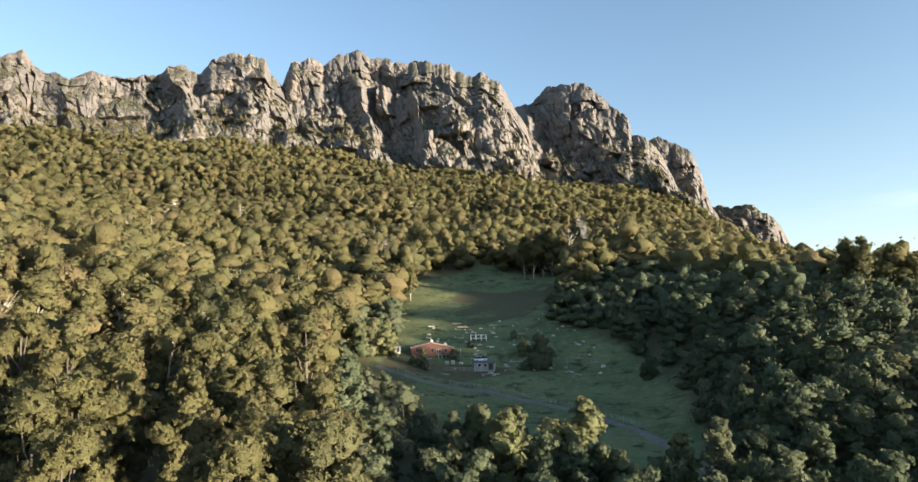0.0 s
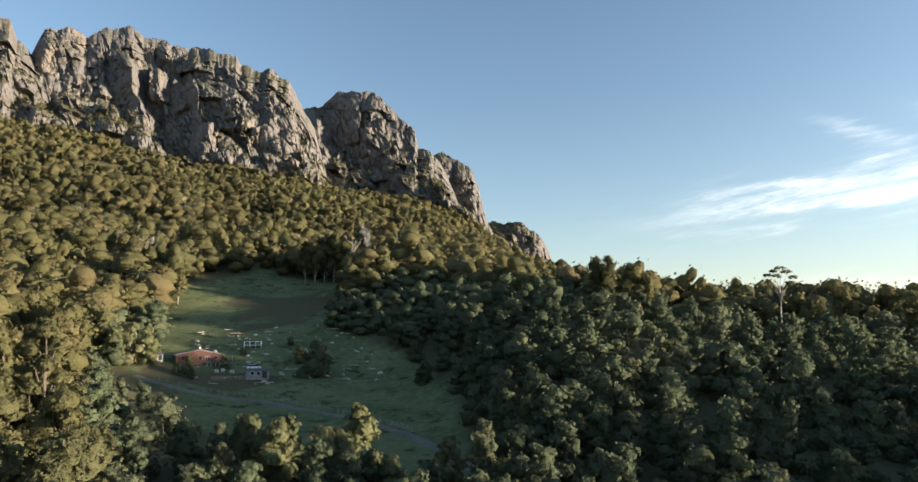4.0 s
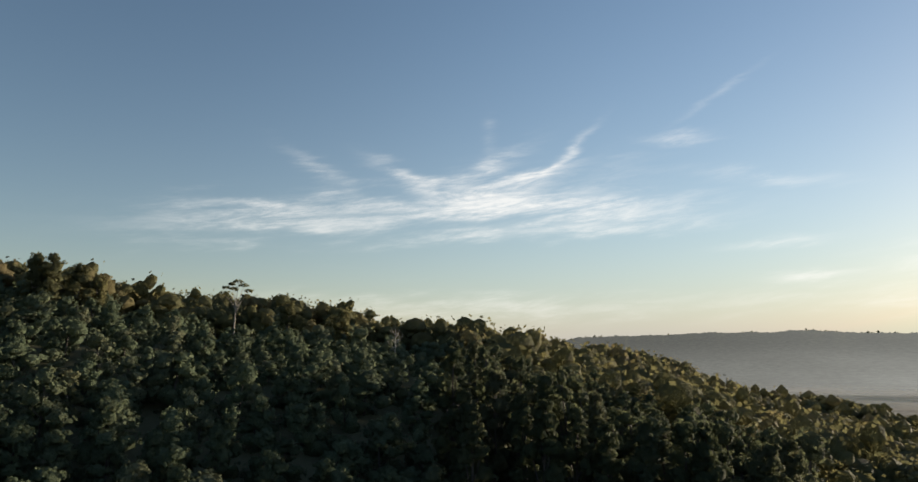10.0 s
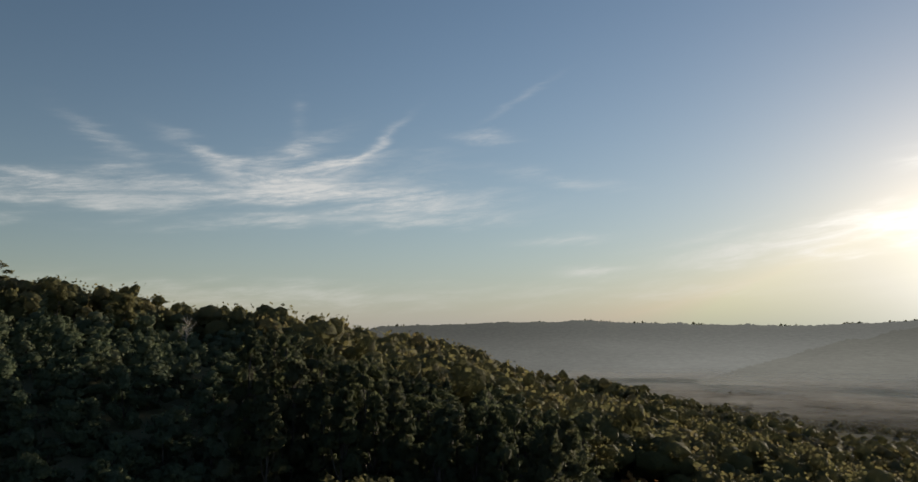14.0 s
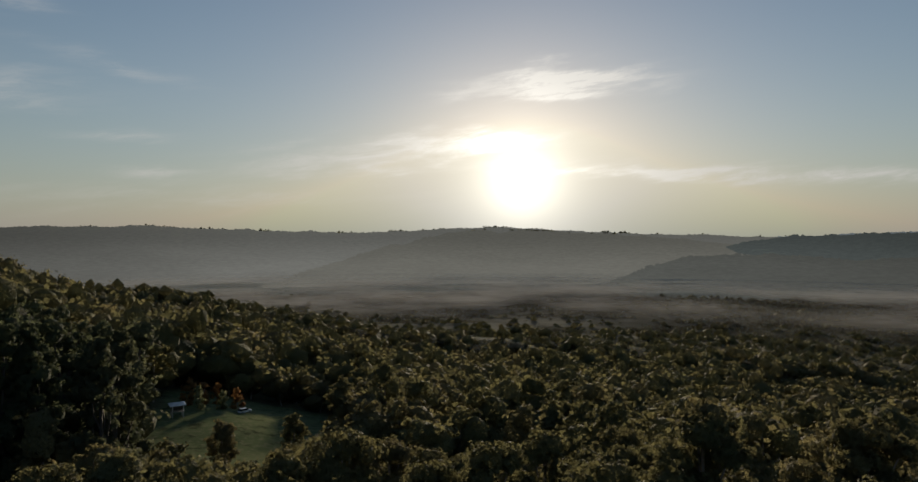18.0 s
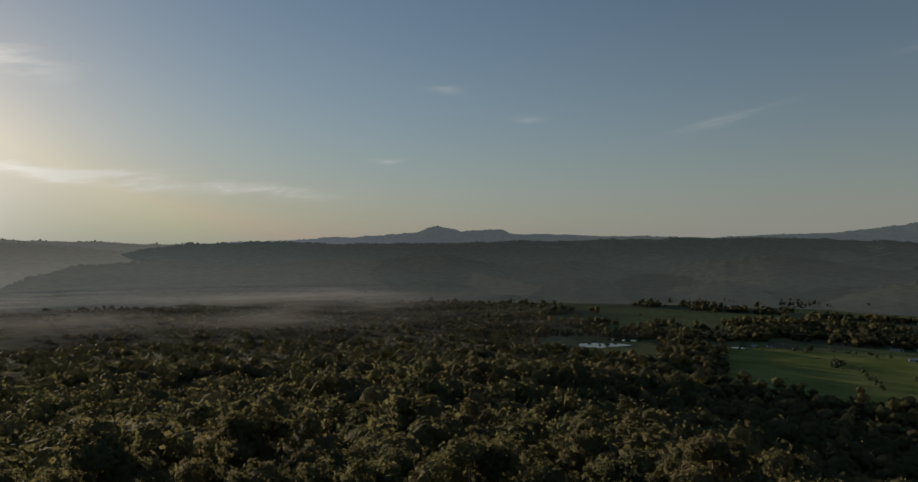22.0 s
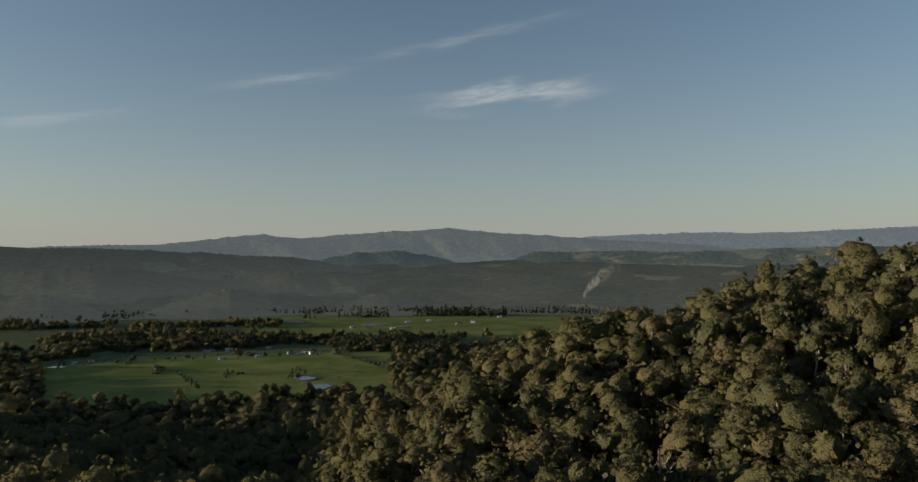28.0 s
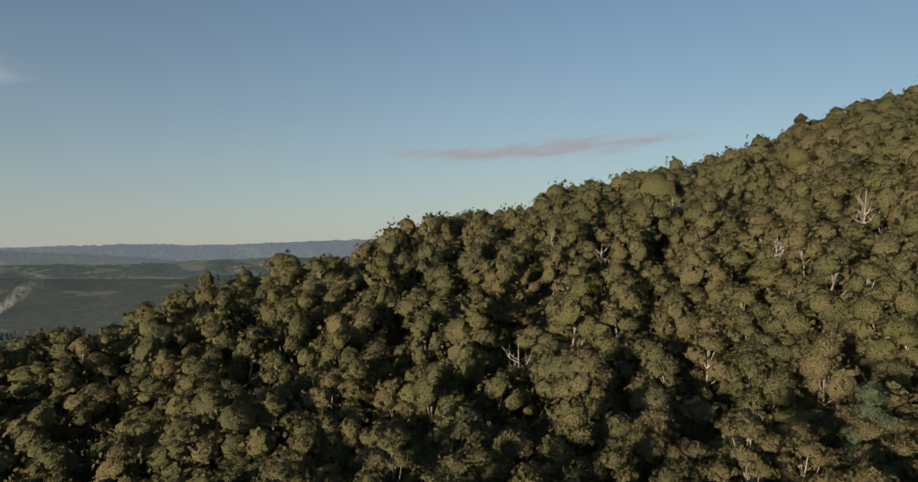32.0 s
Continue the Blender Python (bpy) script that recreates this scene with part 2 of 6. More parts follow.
GUM = ((0.112, 0.112, 0.050), (0.186, 0.172, 0.078), (0.194, 0.158, 0.084))
WATTLE = ((0.084, 0.112, 0.068), (0.148, 0.178, 0.104), (0.155, 0.160, 0.098))
# dark leaf; also puts the backlit stand's and tree belts' shade into colour
PINE = ((0.052, 0.068, 0.038), (0.110, 0.122, 0.064), (0.11, 0.11, 0.065))
# young yellow-green leaf, lightened to stand in for sun on the trees
BRIGHT = ((0.13, 0.145, 0.075), (0.24, 0.25, 0.125), (0.21, 0.21, 0.12))
AUTUMN = ((0.20, 0.10, 0.035), (0.34, 0.175, 0.06), (0.30, 0.20, 0.09))
LEAF = {k: (leaf_material(k + "_leaves", *v, True, 4.6), leaf_material(k + "_woods_leaves", *v, False, 2.4))
        for k, v in (("gum", GUM), ("wattle", WATTLE), ("pine", PINE), ("bright", BRIGHT), ("autumn", AUTUMN))}
BARK = plain_material("bark", (0.13, 0.110, 0.088), (0.34, 0.30, 0.25), 0.35, 0.85)
DARK_BARK = plain_material("dark_bark", (0.045, 0.038, 0.030), (0.095, 0.080, 0.064), 0.8, 0.9)
DEAD = plain_material("dead_wood", (0.26, 0.23, 0.19), (0.44, 0.40, 0.34), 2.0, 0.85)


def ground_material():
    m, t, b, out = material("ground")
    f = place_noise(t, 0.5, 6.0, 0.65)
    g = place_noise(t, 0.012, 4.0)
    h = place_noise(t, 0.05, 5.0, 0.6)
    litter = mix_color(t, f, (0.070, 0.068, 0.040), (0.125, 0.116, 0.070))
    p = place_noise(t, 0.16, 5.0, 0.7)
    grass = mix_color(t, ramp(t, h, 0.3, 0.7), (0.085, 0.110, 0.052), (0.150, 0.168, 0.082))
    grass = mix_color(t, ramp(t, f, 0.45, 0.75), grass, (0.20, 0.19, 0.11))
    grass = mix_color(t, ramp(t, p, 0.52, 0.68), grass, (0.050, 0.056, 0.030))
    bracken = mix_color(t, f, (0.080, 0.074, 0.043), (0.135, 0.120, 0.072))
    n = t.nodes.new("ShaderNodeAttribute")
    n.attribute_name = "open"
    c = mix_color(t, n.outputs["Fac"], litter, grass)
    n = t.nodes.new("ShaderNodeAttribute")
    n.attribute_name = "bracken"
    c = mix_color(t, ramp(t, math_node(t, "MULTIPLY", n.outputs["Fac"], math_node(t, "ADD", h, 0.4)), 0.30, 0.62), c, bracken)
    n = t.nodes.new("ShaderNodeAttribute")
    n.attribute_name = "field"
    lush = mix_color(t, ramp(t, g, 0.35, 0.65), (0.140, 0.170, 0.050), (0.250, 0.255, 0.085))
    lush = mix_color(t, ramp(t, h, 0.40, 0.28), lush, (0.075, 0.085, 0.035))
    c = mix_color(t, n.outputs["Fac"], c, mix_color(t, ramp(t, h, 0.55, 0.8), lush, (0.17, 0.165, 0.07)))
    link(t, c, b.inputs["Base Color"])
    b.inputs["Roughness"].default_value = 0.9
    b.inputs["Specular IOR Level"].default_value = 0.0
    return m


def rock_material():
    m, t, b, out = material("cliff_rock")
    a = place_noise(t, 0.10, 6.0, 0.65, (1, 1, 0.35))
    s = place_noise(t, 0.022, 5.0, 0.6, (1, 1, 0.25))
    k = place_noise(t, 0.45, 5.0, 0.7, (1, 1, 0.3))
    c = mix_color(t, ramp(t, a, 0.3, 0.7), (0.088, 0.083, 0.081), (0.150, 0.138, 0.130))
    c = mix_color(t, ramp(t, s, 0.50, 0.68), c, (0.165, 0.140, 0.120))
    c = mix_color(t, ramp(t, k, 0.55, 0.78), c, (0.045, 0.041, 0.038))
    geo = t.nodes.new("ShaderNodeNewGeometry")
    sep = t.nodes.new("ShaderNodeSeparateXYZ")
    link(t, geo.outputs["Normal"], sep.inputs[0])
    green = ramp(t, math_node(t, "ADD", math_node(t, "MULTIPLY", sep.outputs[2], 0.9), math_node(t, "MULTIPLY", a, 0.8)), 0.92, 1.12)
    c = mix_color(t, green, c, mix_color(t, k, (0.040, 0.042, 0.026), (0.080, 0.078, 0.050)))
    link(t, c, b.inputs["Base Color"])
    b.inputs["Roughness"].default_value = 0.9
    b.inputs["Specular IOR Level"].default_value = 0.2
    bp = t.nodes.new("ShaderNodeBump")
    bp.inputs["Strength"].default_value, bp.inputs["Distance"].default_value = 0.6, 1.6
    link(t, math_node(t, "ADD", k, a), bp.inputs["Height"])
    link(t, bp.outputs[0], b.inputs["Normal"])
    return m


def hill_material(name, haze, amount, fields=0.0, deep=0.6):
    """A far backdrop hill: dim woods and some fields, distance haze put in as glow."""
    m, t, b, out = material(name)
    f = place_noise(t, 0.035, 8.0, 0.75)
    g = place_noise(t, 0.0035, 4.0, 0.6, (1, 1, 3))
    c = mix_color(t, ramp(t, f, 0.38, 0.62), (0.014, 0.018, 0.010), (0.048, 0.052, 0.027))
    c = mix_color(t, ramp(t, g, 0.4, 0.6), c, mix_color(t, 0.5, c, (0.025, 0.022, 0.014)))
    if fields:
        c = mix_color(t, ramp(t, g, 0.64 - fields * 0.12, 0.67 - fields * 0.12), c, mix_color(t, f, (0.065, 0.075, 0.035), (0.12, 0.11, 0.06)))
    link(t, c, b.inputs["Base Color"])
    b.inputs["Roughness"].default_value = 0.95
    b.inputs["Specular IOR Level"].default_value = 0.0
    bp = t.nodes.new("ShaderNodeBump")
    bp.inputs["Strength"].default_value, bp.inputs["Distance"].default_value = 0.8, 14.0
    link(t, f, bp.inputs["Height"])
    link(t, bp.outputs[0], b.inputs["Normal"])
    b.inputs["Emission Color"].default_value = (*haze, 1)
    # haze painted into the glow: strongest low over the valley floor
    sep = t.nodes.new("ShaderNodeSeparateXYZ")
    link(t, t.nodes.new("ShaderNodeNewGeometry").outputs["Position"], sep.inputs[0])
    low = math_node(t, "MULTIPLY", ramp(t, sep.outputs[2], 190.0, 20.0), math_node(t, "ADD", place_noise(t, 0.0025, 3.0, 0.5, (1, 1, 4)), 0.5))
    haze_glow = math_node(t, "MULTIPLY", math_node(t, "ADD", math_node(t, "MULTIPLY", low, deep), 1.0), amount)
    # and painted brighter towards the sun
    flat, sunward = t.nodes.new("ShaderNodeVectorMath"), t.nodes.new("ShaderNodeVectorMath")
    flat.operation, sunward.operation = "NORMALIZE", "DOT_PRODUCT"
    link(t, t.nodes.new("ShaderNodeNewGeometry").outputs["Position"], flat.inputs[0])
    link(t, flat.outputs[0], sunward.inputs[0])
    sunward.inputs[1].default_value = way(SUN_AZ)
    haze_glow = math_node(t, "MULTIPLY", haze_glow, math_node(t, "ADD", math_node(t, "MULTIPLY", ramp(t, sunward.outputs["Value"], 0.72, 1.0), 0.75), 1.0))
    link(t, math_node(t, "MULTIPLY", haze_glow, math_node(t, "ADD", math_node(t, "MULTIPLY", f, 0.5), 0.75)), b.inputs["Emission Strength"])
    return m


GROUND = ground_material()
ROCK = rock_material()


# Number helpers
def lattice(ix, iy, iz, seed):
    h = (ix.astype(np.int64) * 374761393 + iy.astype(np.int64) * 668265263 + iz.astype(np.int64) * 2147483647 + seed * 974634777) & 0xFFFFFFFF
    h = ((h ^ (h >> 13)) * 1274126177) & 0xFFFFFFFF
    h = ((h ^ (h >> 15)) * 2246822519) & 0xFFFFFFFF
    return ((h ^ (h >> 16)) & 0xFFFFFF) / float(0xFFFFFF)


def vnoise(x, y, z=0.0, seed=0):
    """Smooth value noise, 0 to 1, on arrays."""
    x, y, z = np.broadcast_arrays(np.asarray(x, float), np.asarray(y, float), np.asarray(z, float))
    ix, iy, iz = np.floor(x), np.floor(y), np.floor(z)
    fx, fy, fz = x - ix, y - iy, z - iz
    fx, fy, fz = (f * f * f * (f * (f * 6 - 15) + 10) for f in (fx, fy, fz))
    out = 0
    for dx in (0, 1):
        for dy in (0, 1):
            for dz in (0, 1):
                w = (fx if dx else 1 - fx) * (fy if dy else 1 - fy) * (fz if dz else 1 - fz)
                out = out + w * lattice(ix + dx, iy + dy, iz + dz, seed)
    return out


def fbm(x, y, z=0.0, octaves=4, seed=0, gain=0.5):
    out, amp, tot, k = 0, 1.0, 0.0, 1.0
    for i in range(octaves):
        out = out + amp * vnoise(x * k, y * k, z * k if not isinstance(z, float) or z else 0.0, seed + i * 17)
        tot, amp, k = tot + amp, amp * gain, k * 2.03
    return out / tot


def ridged(x, y, z=0.0, octaves=3, seed=0):
    out, amp, tot, k = 0, 1.0, 0.0, 1.0
    for i in range(octaves):
        out = out + amp * (1 - np.abs(2 * vnoise(x * k, y * k, z * k if not isinstance(z, float) or z else 0.0, seed + i * 31) - 1))
        tot, amp, k = tot + amp, amp * 0.5, k * 2.1
    return out / tot


def blocks(x, y, seed=0, tilt=0.7, turn=0.0, bow=0.85):
    """Piled rounded blocks, each leaning its own way, with creases where they meet."""
    ix, iy = np.floor(x), np.floor(y)
    best = np.full(x.shape, -9.0)
    for dx in (-1, 0, 1):
        for dy in (-1, 0, 1):
            cx, cy = ix + dx, iy + dy
            k = [lattice(cx, cy, 0 * cx, seed + i) for i in range(5)]
            ox, oy = x - cx - 0.1 - 0.8 * k[0], y - cy - 0.1 - 0.8 * k[1]
            best = np.maximum(best, 0.75 * k[2] + tilt * ((k[3] - 0.5 + turn) * ox + (k[4] - 0.5) * oy) - bow * (ox * ox + oy * oy))
    return best


def smooth(a, lo, hi):
    f = np.clip((np.asarray(a, float) - lo) / (hi - lo), 0, 1)
    return f * f * (3 - 2 * f)


def mesh_of(name, verts, faces, mats, index=None, soft=False, **face_values):
    """A mesh from arrays of corners and of quads or triangles."""
    me = bpy.data.meshes.new(name)
    verts, faces = np.asarray(verts, np.float32), np.asarray(faces, np.int32)
    k = faces.shape[1]
    me.vertices.add(len(verts))
    me.vertices.foreach_set("co", verts.ravel())
    me.loops.add(faces.size)
    me.loops.foreach_set("vertex_index", faces.ravel())
    me.polygons.add(len(faces))
    me.polygons.foreach_set("loop_start", np.arange(0, faces.size, k, dtype=np.int32))
    for m in mats:
        me.materials.append(m)
    if index is not None:
        me.polygons.foreach_set("material_index", np.asarray(index, np.int32))
    me.polygons.foreach_set("use_smooth", np.full(len(faces), soft))
    for key, values in face_values.items():
        if np.ndim(values) == 2:
            at = me.attributes.new(key, "FLOAT_VECTOR", "POINT")
            at.data.foreach_set("vector", np.asarray(values, np.float32).ravel())
            continue
        at = me.attributes.new(key, "FLOAT", "FACE" if len(values) == len(faces) else "POINT")
        at.data.foreach_set("value", np.asarray(values, np.float32))
    me.update(calc_edges=True)
    return me


def grid_faces(rows, cols, closed=False):
    i, j = np.meshgrid(np.arange(rows - 1), np.arange(cols if closed else cols - 1), indexing="ij")
    j2 = (j + 1) % cols
    return np.stack([i * cols + j, i * cols + j2, (i + 1) * cols + j2, (i + 1) * cols + j], -1).reshape(-1, 4)


# The lie of the land: heights below the drone by heading and distance
HEADINGS = (0, 15, 30, 45, 60, 75, 90, 110, 130, 175, 194, 203, 212, 230, 250, 265, 280, 293, 310, 330, 345)
NEAR_R = (60, 120, 220, 320)
NEAR = ((-34, -27, -17, 6), (-34, -27, -15, 18), (-36, -28, 5, 14), (-38, -32, -4, 3), (-40, -38, -12, -9),
        (-43, -44, -35, -35), (-45, -50, -55, -60), (-46, -55, -66, -78), (-46, -57, -72, -86), (-46, -60, -76, -90),
        (-46, -62, -86, -108), (-48, -76, -110, -127), (-46, -58, -62, -94), (-47, -56, -34, -55), (-48, -50, -19, -22), (-48, -46, -4, 4),
        (-48, -42, 0, 23), (-48, -40, 6, 34), (-46, -36, 6, 38), (-42, -28, 0, 22), (-38, -31, -11, 8))
FAR_R = (450, 700, 1000, 1500)
FAR = ((42, 118, 215, 360), (42, 105, 180, 295), (22, 40, 60, 100), (6, 5, 0, -40), (-4, -20, -50, -90),
       (-30, -27, -60, -120), (-66, -78, -90, -140), (-92, -112, -140, -150), (-100, -122, -145, -150), (-104, -128, -148, -150),
       (-130, -150, -150, -150), (-140, -150, -150, -150), (-130, -150, -150, -150), (-100, -140, -150, -150), (-50, -120, -150, -150), (0, -50, -120, -150),
       (38, 30, 0, -50), (60, 110, 150, 150), (85, 165, 250, 310), (52, 120, 225, 385), (45, 120, 225, 415))


def ground_z(x, y):
    """Height of the ground over the valley floor."""
    x, y = np.asarray(x, float), np.asarray(y, float)
    r, az = np.hypot(x, y), np.degrees(np.arctan2(x, y)) % 360
    heads = np.array(HEADINGS + (360,), float)
    radii = np.array((0,) + NEAR_R + FAR_R + (2600, 6000), float)
    table = np.concatenate([np.full((len(HEADINGS), 1), -42.0), np.array(NEAR, float), np.array(FAR, float),
                            np.array(FAR, float)[:, 3:], np.full((len(HEADINGS), 1), -150.0)], 1)
    high = np.array([[70.0 if row[3] > 90 else 0.0] for row in FAR])
    table[:, -2:-1] += high
    table = np.concatenate([table, table[:1]], 0)
    i = np.clip(np.searchsorted(heads, az, "right") - 1, 0, len(heads) - 2)
    f = (az - heads[i]) / (heads[i + 1] - heads[i])
    f = f * f * (3 - 2 * f) * 0.6 + f * 0.4
    j = np.clip(np.searchsorted(radii, r, "right") - 1, 0, len(radii) - 2)
    g = np.clip((r - radii[j]) / (radii[j + 1] - radii[j]), 0, 1)

    def value(k):
        n = len(radii)
        p0, p1, p2, p3 = (table[k, np.clip(j + d, 0, n - 1)] for d in (-1, 0, 1, 2))
        h0, h1, h2 = (np.maximum(radii[np.clip(j + d + 1, 0, n - 1)] - radii[np.clip(j + d, 0, n - 1)], 1e-6) for d in (-1, 0, 1))
        s0, s1, s2 = (p1 - p0) / np.where(j > 0, h0, 1e9), (p2 - p1) / h1, (p3 - p2) / h2
        m1, m2 = (s0 + s1) / 2 * 0.8 * h1, (s1 + s2) / 2 * 0.8 * h1
        g2, g3 = g * g, g * g * g
        return (2 * g3 - 3 * g2 + 1) * p1 + (g3 - 2 * g2 + g) * m1 + (3 * g2 - 2 * g3) * p2 + (g3 - g2) * m2

    z = value(i) * (1 - f) + value(i + 1) * f
    rough = np.clip((z + 150) / 40, 0.03, 1) * np.clip((r - 30) / 200, 0.15, 3.0)
    z = z + rough * 5 * (fbm(x / 90, y / 90, octaves=3, seed=5) - 0.5) * 2
    return np.maximum(z, -150) + CAM_Z


def between(a, lo, hi):
    return (a > lo) & (a < hi)


def lie(x, y):
    """Heading from -180 to 180, and distance, of places."""
    return np.degrees(np.arctan2(x, y)), np.hypot(x, y)


def open_land(x, y):
    """1 where no trees stand: the meadow by the house, the clearing, the valley's fields."""
    az, r = lie(x, y)
    wob = (fbm(x / 25, y / 25, seed=9) - 0.5) * 6
    a = az + wob * 60 / np.maximum(r, 60)
    left = np.interp(r, (112, 140, 170, 200, 218, 226, 248, 262, 330, 396, 412), (3, 0, -1, -3.5, -4.8, -7.0, -7.2, -5.0, -4.9, -4.2, 1))
    right = np.interp(r, (112, 140, 170, 210, 236, 252, 273, 300, 325, 345, 385, 400, 412), (20.0, 19.5, 19.0, 18, 16, 13, 8.6, 7.2, 7.4, 8.4, 9.4, 8.5, 3))
    meadow = between(r, 112, 440) & (a > left) & (a < right)
    clearing = between(r, 122, 270) & between(a, np.interp(r, (120, 200, 270), (94, 90.5, 91.5)), np.interp(r, (120, 200, 270), (102, 110, 103)))
    az2 = az % 360
    field = between(r + wob * 4, 740, 1100) & between(az2 + wob * 0.2, 186, 212.5)
    far = between(r, 1100, 1950) & between(az2, 172, 260) & (fbm(x / 210, y / 120, seed=21, octaves=4) > 0.44)
    strip = between(r, 1350, 1900) & between(az2, 203, 226)
    # trees cleared here so that the pond shows from the drone
    pond_gap = between(r, 845, 1140) & between(az2 + wob * 0.3, 171, 181)
    return meadow | clearing | field | far | strip | pond_gap


# Ground: one sheet out to the horizon
def make_ground():
    rr = np.concatenate([np.linspace(0.0, 120, 30), np.linspace(125, 460, 110), np.geomspace(466, 1600, 120), np.geomspace(1640, 4950, 30)])
    aa = np.radians(np.arange(0, 360, 0.9))
    r, a = np.meshgrid(rr, aa, indexing="ij")
    x, y = r * np.sin(a), r * np.cos(a)
    z = ground_z(x, y)
    az, rad = lie(x, y)
    az2 = az % 360
    is_open = open_land(x, y).astype(float)
    wob = (fbm(x / 22, y / 22, seed=15) - 0.5) * 2
    brack = smooth(rad + wob * 30, 288, 310) * (1 - smooth(rad + wob * 30, 365, 385)) * smooth(az + wob * 5, -1, 1.5) * (1 - smooth(az, 10, 12))
    brack = np.maximum(brack, smooth(rad + wob * 8, 222, 226) * (1 - smooth(rad + wob * 8, 236, 241)) * smooth(az + wob * 2, -7.5, -6) * (1 - smooth(az + wob * 2, 3.5, 5.5)))
    field = (between(rad, 700, 1110) & between(az2, 185, 214)).astype(float) + (between(rad, 1300, 1950) & between(az2, 200, 228)) * 0.8
    me = mesh_of("ground", np.stack([x, y, z], -1).reshape(-1, 3), grid_faces(len(rr), len(aa), True), [GROUND], soft=True,
                 open=is_open.ravel(), bracken=brack.ravel(), field=field.ravel())
    tagged(new("ground", me), "grassy and leaf-littered ground running from the mountain's foot to the valley", "ground", kind="structure")


make_ground()

# The mountain: five rock masses, each with its skyline (heading, height in degrees) and its distance
MASSES = [
    ("rock_ridge", "long grey-brown rock ridge with towers and scrubby ledges", 1700, 150, 3, 0.06,
     (-48, -42, -38, -36, -34.5, -33.5, -31, -29.9, -27.6, -25.7, -24.5, -22, -21.1, -18.1, -16.9, -16.4, -15.4, -14, -12),
     (15, 19, 18.6, 19.5, 20, 19.2, 18.9, 19.7, 19.4, 20.1, 20.9, 20.7, 21.9, 22.7, 22.2, 20.9, 20.2, 18.5, 15)),
    ("rock_face", "broad weathered rock face with vertical buttresses and shaded gullies", 1640, 160, 11, 0.22,
     (-17.5, -16, -15.4, -14.7, -13.2, -11.9, -11.2, -9.1, -7, -5, -2.9, -0.7, -0.4, 0.8, 1.9, 3.7, 4.8, 6, 7.5),
     (13.5, 18, 20.4, 22.2, 22.8, 22.4, 22.6, 23.5, 23.1, 22.7, 23, 22.7, 22.1, 21.7, 21.9, 21, 19.6, 17.5, 12.5)),
    ("rock_dome", "rounded grey rock dome with steep shaded flanks", 1760, 150, 23, 0.62,
     (4, 5, 6.3, 7.9, 9, 10.4, 12.2, 13.4, 14.8, 15.05, 16.2, 17.2, 18, 19.5), (15, 19.2, 19.3, 20.3, 20.6, 20.55, 20.05, 18.8, 17.7, 16.5, 15.6, 14.5, 13, 10)),
    ("rock_shoulder", "steep rock shoulder ending the mountain's cliff", 1800, 120, 37, 0.6,
     (15, 16.2, 17.2, 18.6, 19.9, 20.4, 20.8, 21.2, 22), (13, 15.5, 15.9, 15.4, 14.0, 12.8, 11.2, 9.8, 8)),
    ("rock_knoll", "low rocky knoll below the end of the cliff", 1900, 90, 51, 0.4,
     (20.3, 21.2, 22.6, 23.9, 25.2, 26.1, 26.6), (9.6, 10.0, 9.9, 10.05, 9.2, 7.9, 6.5)),
]


SHRUBS = []


